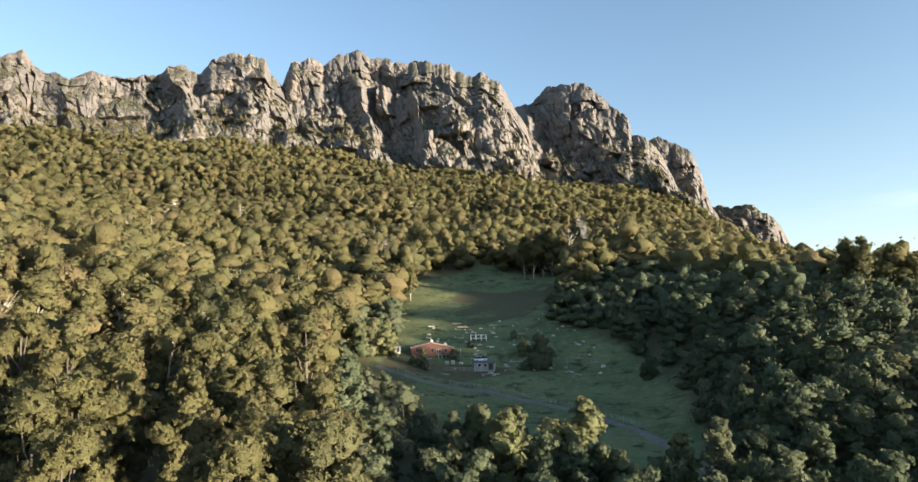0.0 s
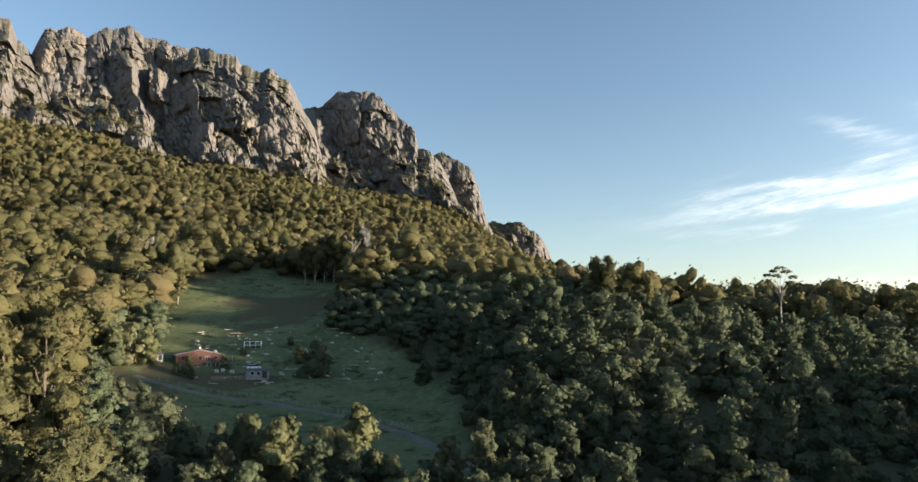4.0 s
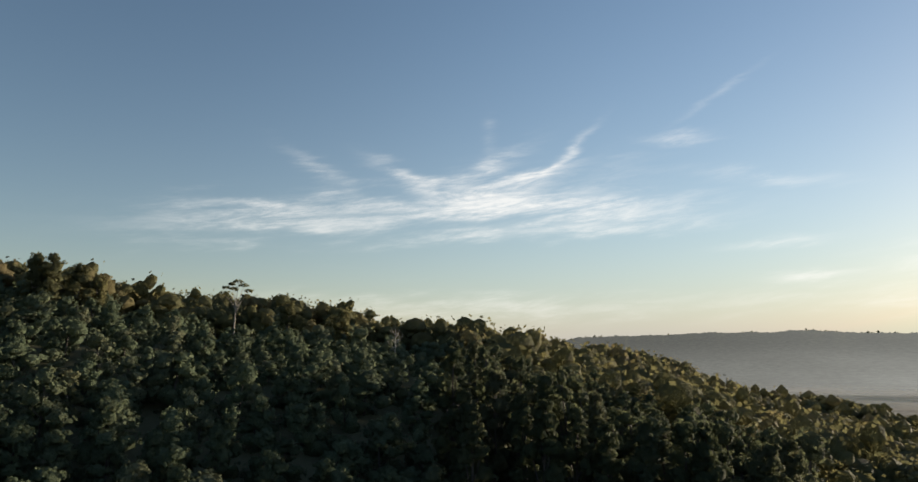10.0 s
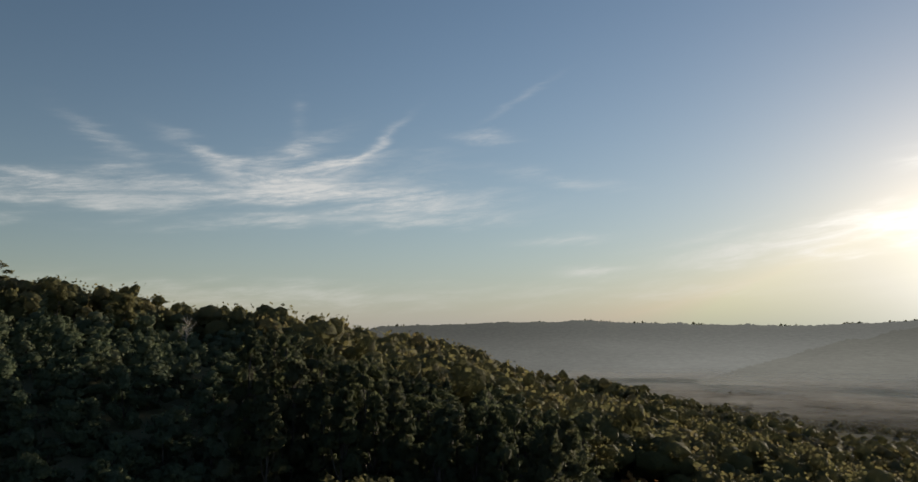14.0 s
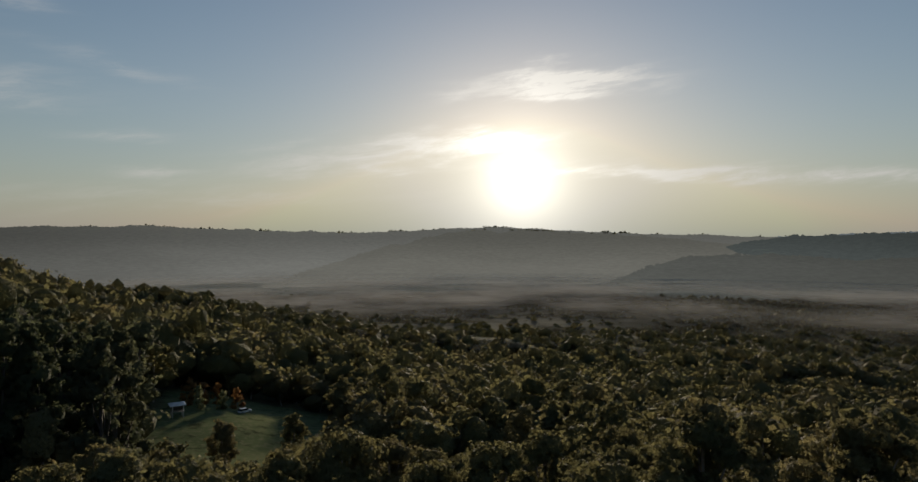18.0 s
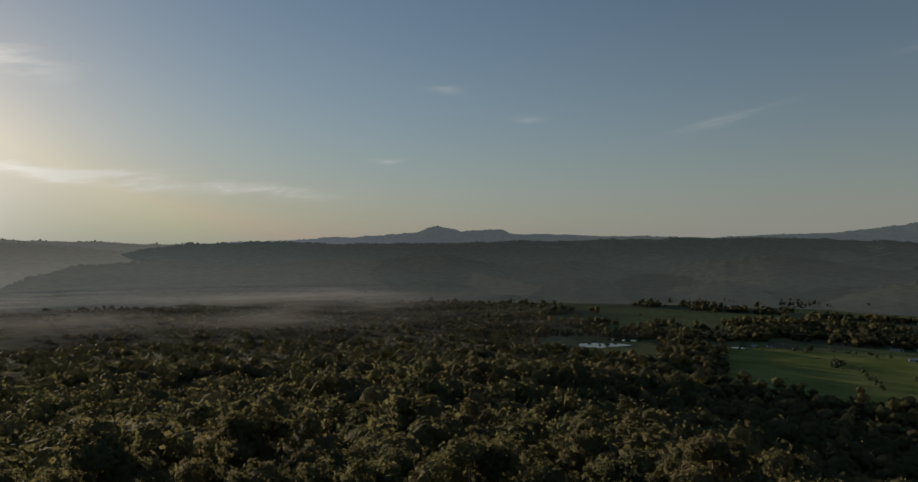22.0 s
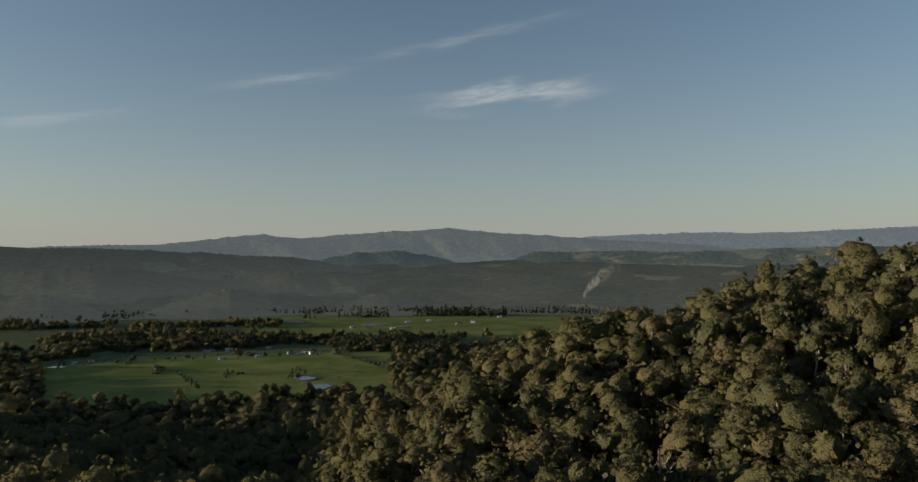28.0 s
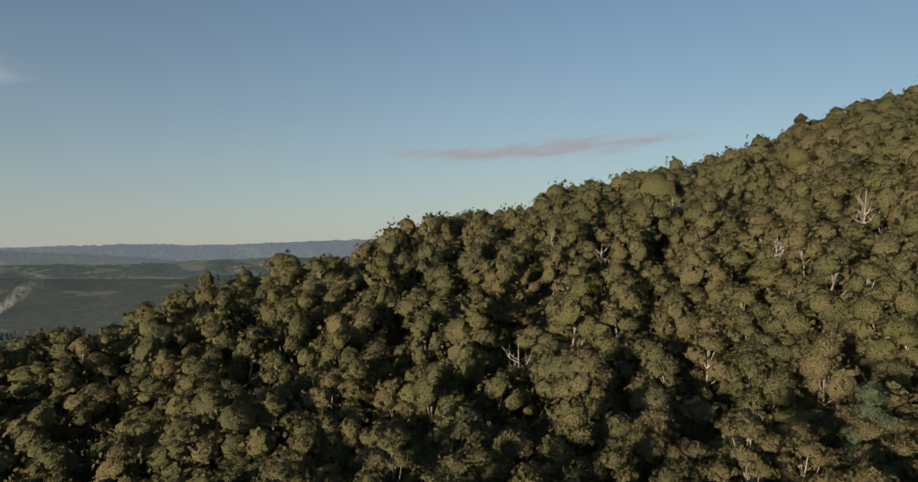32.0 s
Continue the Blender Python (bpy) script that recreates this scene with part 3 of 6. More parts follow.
def make_mass(name, label, dist, depth, seed, shear, heads, heights):
    """A rock mass as a curtain from its foot over its crest to the back, carved into crags, towers and gullies."""
    az = np.arange(heads[0], heads[-1], 0.048)
    s = np.concatenate([np.linspace(-0.2, 1, 122), np.linspace(1.02, 1.6, 8)])
    u = np.radians(az) * dist
    crest = np.tan(np.radians(np.interp(az, heads, heights))) * dist
    line = blocks(u / 46, 0 * u + 0.5, seed) * 24 + blocks(u / 17 + 0.6 * fbm(u / 40, 0 * u, seed=seed), 0 * u + 0.5, seed + 5) * 9 + blocks(u / 7, 0 * u + 0.5, seed + 7) * 2.5
    crest = crest + line - 13
    base_r = dist - depth * 1.9
    foot = ground_z(np.sin(np.radians(az)) * base_r, np.cos(np.radians(az)) * base_r) - CAM_Z - 10
    S, U = np.meshgrid(s, u, indexing="ij")
    A = np.radians(np.meshgrid(s, az, indexing="ij")[1])
    top = np.maximum(crest, foot + 12)
    over = np.maximum(S - 1, 0)
    Z = foot + (top - foot) * np.minimum(S, 1) - over * 90
    bend = (fbm(U / 120, Z / 120, seed=seed + 3, octaves=3) - 0.5) * 60
    bend2 = (fbm(U / 60, Z / 60, seed=seed + 4, octaves=3) - 0.5) * 26
    V = Z + bend2
    W = U + bend + Z * 0.22
    gully = ridged(W / 250 + 0.2, V / 620 + 3, seed=seed, octaves=2)
    f = np.clip(S, 0, 1)
    lean = depth * 1.9 * (0.62 * f + 0.38 * f ** 0.55)
    big, mid = blocks((W + 0.35 * V) / 92, V / 112, seed + 11, 1.4, 0.05, 0.5), blocks((W + bend2 - 0.2 * V) / 37, V / 46, seed + 13, 1.8, 0.0, 0.35)
    small, fine = blocks(W / 14.5, V / 23, seed + 17, 1.8, -0.05, 0.25), blocks((U + 0.3 * V) / 6, V / 8.5, seed + 19, 1.5, 0.0, 0.4)
    crack = 1 - smooth(np.abs(fbm(W / 30, V / 120, seed=seed + 29, octaves=2) - 0.5), 0, 0.045)
    crack = crack + 0.7 * (1 - smooth(np.abs(fbm((W + V * 0.5) / 20, V / 55, seed=seed + 33, octaves=2) - 0.5), 0, 0.05))
    carve = 5 * crack + 62 - 90 * smooth(gully, 0.3, 0.85) - 56 * big - 40 * mid - 19 * small - 7.5 * fine + 42
    fade = smooth(S, -0.2, 0.15) * (1 - smooth(S, 1.0, 1.5)) * (0.45 + 0.55 * (1 - smooth(S, 0.8, 1.0)))
    R = base_r + lean + carve * fade + over * 260 - shear * (U - u.mean()) * smooth(S, -0.2, 0.15)
    # keep the skyline's angle where the face leans in or out
    Zf = Z * (1 + (R / (base_r + lean + over * 260) - 1) * smooth(S, 0.35, 1.0))
    P = np.stack([R * np.sin(A), R * np.cos(A), Zf + CAM_Z], -1)
    me = mesh_of(name, P.reshape(-1, 3), grid_faces(len(s), len(az)), [ROCK])
    tagged(new(name, me), label, "mountain", kind="structure")
    # scrub on the ledges and the aprons below them
    nrm = np.cross(np.gradient(P, axis=1), np.gradient(P, axis=0))
    nz = np.abs(nrm[..., 2]) / (np.linalg.norm(nrm, axis=-1) + 1e-9)
    rng = np.random.default_rng(seed)
    patch = fbm(W / 70, V / 70, seed=seed + 23)
    crease = (1 - smooth(mid, 0.0, 0.45)) * 0.25 + (1 - smooth(big, 0.0, 0.5)) * 0.2
    roll = rng.uniform(size=S.shape)
    want = ((0.8 * nz + 0.7 * patch + crease + 0.4 * (1 - smooth(S, 0.05, 0.75))) > 1.02) & between(S, 0, 0.97) & (roll < 0.06)
    want |= between(S, -0.02, 1) & (S < np.clip((patch - 0.40) * 2.2, 0.04, 0.42)) & (roll < 0.10)
    SHRUBS.append(P[want])


for mass in MASSES:
    make_mass(*mass)

# Far hills round the valley
HILLS = [  # name, distance, haze colour, amount, fields, headings, heights
    ("hill_east", 4700, (0.50, 0.50, 0.46), 0.112, 0.0, (58, 73, 84, 90, 97, 107, 115, 118, 125, 133, 148, 156, 165),
     (-2.5, 0.75, 1.1, 1.2, 0.95, 0.7, 1.1, 1.25, 0.85, 0.55, 0.2, -0.6, -3.2)),
    ("hill_slope", 4300, (0.51, 0.50, 0.44), 0.094, 0.0, (95, 98, 101, 104.5, 109, 115, 121, 128, 135, 142, 150), (-4.3, -3.9, -3.0, -1.9, -0.5, 0.85, 0.95, 0.6, 0.1, -0.9, -3.5)),
    ("hill_spur", 3500, (0.41, 0.42, 0.385), 0.072, 0.0, (126, 134, 140, 147, 155, 161, 168, 176), (-4.2, -1.2, -1.0, -1.4, -0.75, -1.3, -2.6, -4.2)),
    ("hill_south", 3400, (0.36, 0.41, 0.40), 0.074, 0.2, (130, 142, 150, 160, 170, 183, 192, 203, 213, 222, 230), (-1.5, 0.4, 0.55, 0.4, 0.6, 0.9, 0.7, 0.3, -1.2, -2.6, -4.0)),
    ("hill_fold", 2750, (0.37, 0.41, 0.39), 0.064, 0.0, (146, 153, 158, 163, 168, 174, 180, 186, 191, 197, 203, 209, 215, 221, 228), (-4.2, -2.2, -0.9, -0.5, -1.5, -1.0, -1.9, -0.8, -0.6, -1.6, -1.1, -1.4, -2.4, -3.2, -4.4)),
    ("hill_foreland", 2250, (0.37, 0.41, 0.39), 0.062, 0.0, (150, 156, 162, 168, 174, 180, 186, 192, 199, 206, 212, 219, 226), (-5.2, -3.6, -2.5, -3.4, -2.3, -3.5, -2.6, -3.6, -2.4, -3.6, -2.9, -3.9, -5.2)),
    ("hill_peak", 4600, (0.40, 0.46, 0.50), 0.17, 0.0, (140, 149, 158, 160.6, 161.6, 162.4, 163.2, 164.4, 166, 167.8, 168.6, 171, 176, 183, 190), (0.3, 0.7, 1.15, 1.35, 1.8, 1.92, 1.8, 1.5, 1.55, 1.65, 1.35, 1.2, 1.1, 0.9, 0.5)),
    ("hill_range", 4500, (0.40, 0.46, 0.50), 0.165, 0.0, (184, 190, 195, 201, 205, 209, 214, 217.3, 220, 224.3, 229, 236, 244),
     (0.8, 1.1, 1.3, 2.05, 1.85, 2.2, 2.5, 2.75, 2.45, 2.15, 1.8, 1.4, 0.6)),
    ("hill_wooded", 3900, (0.31, 0.41, 0.44), 0.085, 0.0, (201, 204, 206, 209, 213.3, 217, 219.5, 223), (-2.6, -1.4, -0.1, 0.6, 0.7, 0.0, -1.2, -2.6)),
    ("hill_fields", 4200, (0.33, 0.41, 0.44), 0.085, 1.0, (214, 219, 224, 230, 236, 243, 250, 258), (-2.4, -0.2, 0.6, 0.8, 0.6, 0.9, 1.0, 0.6)),
    ("hill_west", 4750, (0.40, 0.47, 0.56), 0.20, 0.0, (222, 228, 235.8, 242, 250, 262, 275, 290), (1.2, 1.9, 2.2, 2.15, 2.3, 2.6, 2.4, 2.0)),
]


def hill_crest(az, heads, heights, dist):
    el = np.interp(az, heads, heights)
    u = np.radians(az) * dist
    return np.tan(np.radians(el)) * dist + (fbm(u / 160, 0 * u, octaves=4, seed=61 + int(dist) % 97) - 0.5) * 16


def make_hill(name, dist, haze, amount, fields, heads, heights):
    az = np.arange(heads[0], heads[-1], 0.07)
    s = np.concatenate([np.linspace(0, 0.92, 20), np.linspace(0.95, 1.05, 5), np.linspace(1.1, 1.35, 4)])
    S, A = np.meshgrid(s, az, indexing="ij")
    crest = hill_crest(A, heads, heights, dist)
    a = np.radians(A)
    f = np.minimum(S, 1)
    fold = (fbm(A * dist / 57 / 420 + 0.8 * S, S * 0.9 + 3, octaves=3, seed=7) - 0.5) * 420 * np.sin(np.pi * f) * np.minimum(1, np.minimum(A - heads[0], heads[-1] - A) / 9)
    if name in ("hill_east", "hill_slope", "hill_spur"):
        # long gentle slopes that run out thin at their ends
        start = {"hill_east": 2020, "hill_slope": 1960, "hill_spur": 1900}[name]
        run = (dist - start) * np.clip((np.interp(A, heads, heights) + 5.2) / 6.2, 0.15, 1) ** (1.0 if name == "hill_east" else 1.6)
        R = start + run * f - fold * 0.25 * run / dist
        crest = (crest / dist) * (start + run)
    else:
        R = dist - min(760, dist - 1750) * (1 - f) - fold
    R = R + np.maximum(S - 1, 0) * 500
    Z = -156 + (crest + 156) * (f * f * (3 - 2 * f) * 0.7 + 0.3 * f) - np.maximum(S - 1, 0) * 60
    if name not in ("hill_east", "hill_slope", "hill_spur"):
        Z = Z * np.where(Z > 0, R / dist, 1)
    # treetops along the crest
    Z = Z + vnoise(A * dist / 57.3 / 10, 0 * A, seed=63) * vnoise(A * dist / 57.3 / 60, 0 * A, seed=64) * 11 * np.exp(-((S - 1) / 0.06) ** 2)
    R = np.minimum(R, 4930)
    P = np.stack([R * np.sin(a), R * np.cos(a), Z + CAM_Z], -1)
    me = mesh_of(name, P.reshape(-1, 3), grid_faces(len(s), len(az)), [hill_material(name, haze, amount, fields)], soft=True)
    tagged(new(name, me), "distant wooded hills, morning haze put in as a faint glow", "backdrop", kind="structure")


def plain_z(x, y):
    """The far valley floor: flat under the mist, rising and rolling towards the south-west."""
    az, r = lie(x, y)
    rise = smooth(az % 360, 150, 190) * (1 - smooth(az % 360, 262, 285))
    return 0.6 + fbm(x / 300, y / 300, seed=71) * 14 * smooth(r, 1850, 2300) + rise * (np.maximum(r - 1900, 0) * 0.062 + (fbm(x / 420, y / 420, seed=72, octaves=4) - 0.45) * 60 * smooth(r, 1900, 2400))


def make_plain():
    """The far valley floor, woods and fields, with haze put in as glow."""
    az, r = np.arange(60, 290, 0.5), np.geomspace(1850, 4900, 50)
    R, A = np.meshgrid(r, np.radians(az), indexing="ij")
    x, y = R * np.sin(A), R * np.cos(A)
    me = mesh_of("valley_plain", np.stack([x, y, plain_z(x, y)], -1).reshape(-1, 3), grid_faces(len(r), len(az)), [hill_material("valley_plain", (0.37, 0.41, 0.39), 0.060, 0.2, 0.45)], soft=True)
    tagged(new("valley_plain", me), "far valley floor of dim woods and fields, haze put in as glow", "backdrop", kind="structure")


make_plain()
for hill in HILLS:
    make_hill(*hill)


# Trees
def cards(rng, centers, radii, count, size, flat=0.8, tilt=0.34, lobe_out=None):
    """Leaf sprays: small four-cornered pieces over the skins of round tufts.
    Gives corners, faces and the way each corner's leaves face."""
    mid = centers.mean(0)
    c = np.repeat(centers, count, 0)
    rad = np.repeat(radii, count)
    n = rng.normal(size=(len(c), 3))
    n[:, 2] = np.abs(n[:, 2]) * 1.1 - 0.4
    n /= np.linalg.norm(n, axis=1)[:, None]
    p = c + n * rad[:, None] * rng.uniform(0.6, 1.0, (len(c), 1)) * np.array([1, 1, flat])
    m = n + rng.normal(size=n.shape) * tilt
    m /= np.linalg.norm(m, axis=1)[:, None]
    t = np.cross(m, rng.normal(size=n.shape))
    t /= np.linalg.norm(t, axis=1)[:, None]
    b = np.cross(m, t)
    k = size * rng.uniform(0.55, 1.25, (len(c), 1))
    quad = np.stack([p - t * k, p - b * k * rng.uniform(0.6, 1.0, k.shape) + m * k * 0.15, p + t * k, p + b * k * rng.uniform(0.6, 1.0, k.shape) - m * k * 0.15], 1)
    crown = c - mid
    crown /= np.linalg.norm(crown, axis=1)[:, None] + 1e-6
    if lobe_out is not None:
        crown = np.repeat(lobe_out, count, 0)
    face = n + 1.0 * crown + rng.normal(size=n.shape) * 0.25
    vs, fs, ns = [quad.reshape(-1, 3)], [np.arange(len(c) * 4).reshape(-1, 4)], [np.repeat(face, 4, 0)]
    ns = np.concatenate(ns)
    return np.concatenate(vs), np.concatenate(fs), ns / (np.linalg.norm(ns, axis=1)[:, None] + 1e-9)


def tube(path, radii, sides=5):
    path, radii = np.asarray(path, float), np.asarray(radii, float)
    ang = np.arange(sides) * 2 * np.pi / sides
    d = np.gradient(path, axis=0)
    d /= np.linalg.norm(d, axis=1)[:, None] + 1e-9
    side = np.cross(d, np.array([0.31, 0.95, 0.05]))
    side /= np.linalg.norm(side, axis=1)[:, None] + 1e-9
    up = np.cross(d, side)
    v = path[:, None] + radii[:, None, None] * (np.cos(ang)[None, :, None] * side[:, None] + np.sin(ang)[None, :, None] * up[:, None])
    return v.reshape(-1, 3), grid_faces(len(path), sides, True)


def join(parts):
    vs, fs, n = [], [], 0
    for v, f in parts:
        vs.append(v)
        fs.append(f + n)
        n += len(v)
    return np.concatenate(vs), np.concatenate(fs)


def clump_core(rings, sides, fill, centre, radii, crown_way, knobs):
    """The dense inside of one leaf clump: a rounded mass with knobs where its tufts sit."""
    u = (0.12 + 2.5 * np.linspace(0, 1, rings) ** 1.15)[::-1]
    v = np.arange(sides) * 2 * np.pi / sides
    U, V = np.meshgrid(u, v, indexing="ij")
    V = V + (np.arange(rings) % 2)[:, None] * np.pi / sides
    n = np.stack([np.sin(U) * np.cos(V), np.sin(U) * np.sin(V), np.cos(U)], -1).reshape(-1, 3)
    knob = np.maximum(1 - 2 * (1 - n @ knobs.T).min(1) / (7.0 / len(knobs)), -0.3)
    out = n + 0.6 * crown_way
    return centre + n * radii * (fill + 0.24 * knob)[:, None], grid_faces(rings, sides, True), 2.0 * out / (np.linalg.norm(out, axis=1)[:, None] + 1e-6)


def crown_tree(rng, height, width, clumps, tufts, leaves, size, core, low, taper, flat, limbs=True):
    """A tree as it grows: trunk, limbs out to leaf clumps of unlike size, and on every clump round tufts of leaf sprays."""
    lean = rng.normal(size=2) * height * 0.03
    f = np.clip((np.arange(clumps) + rng.uniform(0.1, 0.9, clumps)) / clumps, 0, 0.97)
    round_w = width * (0.42 + 0.58 * np.sin(np.pi * (0.18 + 0.74 * f)))
    cone_w = width * (1.08 * (1 - f) ** 0.8 + 0.10)
    w = round_w * (1 - taper) + cone_w * taper
    ph = np.arange(clumps) * 2.39996 + rng.uniform(0, 6.28) + rng.normal(0, 0.4, clumps)
    out = w * rng.uniform(0.35, 0.85, clumps)
    out[-1] *= 0.25
    cr = width * 2.0 / math.sqrt(clumps) * rng.uniform(0.72, 1.3, clumps) * (1 - 0.35 * taper * f)
    z = height * (low + (1 - low) * f) - cr * flat * 0.5
    c = np.stack([out * np.cos(ph) + lean[0] * f, out * np.sin(ph) + lean[1] * f, z], -1)
    mid = np.array([lean[0] * 0.5, lean[1] * 0.5, height * (low + (1 - low) * 0.42)])
    way_out = (c - mid) / np.array([width, width, height * (1 - low) * 0.55])
    way_out /= np.linalg.norm(way_out, axis=1)[:, None] + 1e-6
    stem = np.array([(0, 0, -1.5), (lean[0] * 0.2, lean[1] * 0.2, height * 0.3), (lean[0] * 0.6, lean[1] * 0.6, height * 0.6), (lean[0], lean[1], height * 0.9)])
    wood = [tube(stem, np.array([0.0150, 0.0115, 0.0075, 0.002]) * height, 6)]
    cores, tc, tr, to = [], [], [], []
    for k in range(clumps):
        i = np.arange(tufts) + 0.5
        h = 1 - i / tufts * 1.45
        a = i * 2.39996 + rng.uniform(0, 6.28)
        d = np.stack([np.sqrt(1 - h * h) * np.cos(a), np.sqrt(1 - h * h) * np.sin(a), h], -1) + rng.normal(size=(tufts, 3)) * 0.15
        d /= np.linalg.norm(d, axis=1)[:, None]
        radii = cr[k] * np.array([1, 1, flat])
        tc.append(c[k] + d * radii * rng.uniform(core[2] + 0.06, core[2] + 0.34, (tufts, 1)))
        tr.append(cr[k] * np.minimum(rng.uniform(0.9, 1.35, tufts) / math.sqrt(tufts), 0.62))
        t_out = d + 0.8 * way_out[k]
        to.append(t_out / (np.linalg.norm(t_out, axis=1)[:, None] + 1e-6))
        cores.append(clump_core(*core, c[k], radii, way_out[k], d))
        if limbs:
            g = np.clip(z[k] / height - rng.uniform(0.16, 0.30), 0.12, 0.8)
            p0 = np.array([np.interp(g, (0, 0.3, 0.6, 0.9), stem[:, q]) for q in (0, 1)] + [g * height])
            bend = p0 * 0.45 + c[k] * 0.55 + np.array([*rng.normal(0, 0.25, 2), -0.05 * height * rng.uniform(0, 1)])
            wood.append(tube([p0, bend, c[k] + np.array([0, 0, cr[k] * 0.2])], np.array([0.0074, 0.0052, 0.0020]) * height, 4))
    cv, cf, cn = cards(rng, np.concatenate(tc), np.concatenate(tr), leaves, size, 0.9, lobe_out=np.concatenate(to))
    vs, fs, ns, n = [cv], [cf], [cn], len(cv)
    for kv, kf, kn in cores:
        vs.append(kv)
        fs.append(kf + n)
        ns.append(kn)
        n += len(kv)
    return join(wood), (np.concatenate(vs), np.concatenate(fs), np.concatenate(ns))


def gum_shape(rng, height, width, clumps, tufts, leaves, size, core, limbs=True, low=0.34, flat=1.1):
    """A eucalypt: pale trunk, forking limbs, umbrella-like leaf clumps with gaps between them."""
    return crown_tree(rng, height, width, clumps, tufts, leaves, size, core, low, 0.16, flat, limbs)


def wattle_shape(rng, height, width, clumps, tufts, leaves, size, core, limbs=True, low=0.10):
    """A bushy, somewhat pointed tree, leafy nearly to the ground."""
    return crown_tree(rng, height, width, clumps, tufts, leaves, size, core, low, 0.65, 1.0, limbs)


def pine_shape(rng, height, width, clumps, tufts, leaves, size, core, limbs=True, low=0.06):
    """A tall dark tree, leafy nearly to the ground."""
    return crown_tree(rng, height, width, clumps, tufts, leaves, size, core, low, 0.8, 1.1, limbs)


def dead_shape(rng, height, limbs):
    parts = [tube([(0, 0, -1.5), (rng.normal() * 0.3, rng.normal() * 0.3, height * 0.5), (rng.normal() * 0.6, rng.normal() * 0.6, height)],
                  np.array([0.016, 0.011, 0.003]) * height, 6)]
    for k in range(limbs):
        z0 = height * rng.uniform(0.35, 0.85)
        a, ln = rng.uniform(0, 6.28), height * rng.uniform(0.15, 0.33)
        end = np.array([math.cos(a) * ln * 0.75, math.sin(a) * ln * 0.75, z0 + ln * rng.uniform(0.4, 0.95)])
        midp = np.array([math.cos(a) * ln * 0.4, math.sin(a) * ln * 0.4, z0 + ln * 0.2])
        parts.append(tube([(0, 0, z0), midp, end], np.array([0.008, 0.005, 0.002]) * height, 4))
        for q in range(2):
            e2 = midp + rng.normal(size=3) * ln * 0.22 + np.array([0, 0, ln * 0.35])
            parts.append(tube([midp, (midp + e2) / 2 + rng.normal(size=3) * 0.1, e2], np.array([0.004, 0.003, 0.0012]) * height, 3))
    return join(parts)


RNG = np.random.default_rng(12)
SHAPES = {"gum": gum_shape, "wattle": wattle_shape, "pine": pine_shape}


def template(kind, detail):
    """Joined trunk and crown for woods: corners, faces, which faces are leaves. detail 0 is far, 2 is near, 3 is farthest."""
    n = ((3, 1, 6, 1.0, (3, 4, 0.58)), (4, 3, 6, 0.74, (4, 5, 0.52)), (8, 5, 10, 0.56, (5, 7, 0.46)), (2, 1, 5, 1.2, (3, 4, 0.6)))[detail]
    h, w = {"gum": (20, 5.8), "wattle": (13, 4.2), "pine": (25, 4.6)}[kind]
    (tv, tf), (cv, cf, cn) = SHAPES[kind](RNG, h * RNG.uniform(0.9, 1.1), w * RNG.uniform(0.9, 1.1), n[0], n[1], n[2], n[3] * w / 5.0, n[4], detail == 2)
    if detail != 2:
        tv, tf = tube([(0, 0, -2), (0, 0, h * 0.75)], (0.24, 0.1), 3)
    return (np.concatenate([tv, cv]), np.concatenate([tf, cf + len(tv)]), np.concatenate([np.zeros(len(tf)), np.ones(len(cf))]),
            np.concatenate([np.tile((0, 0, 1.0), (len(tv), 1)), cn]))


TEMPLATES = {(k, d): [template(k, d) for _ in range(5)] for k in SHAPES for d in (0, 1, 2, 3)}


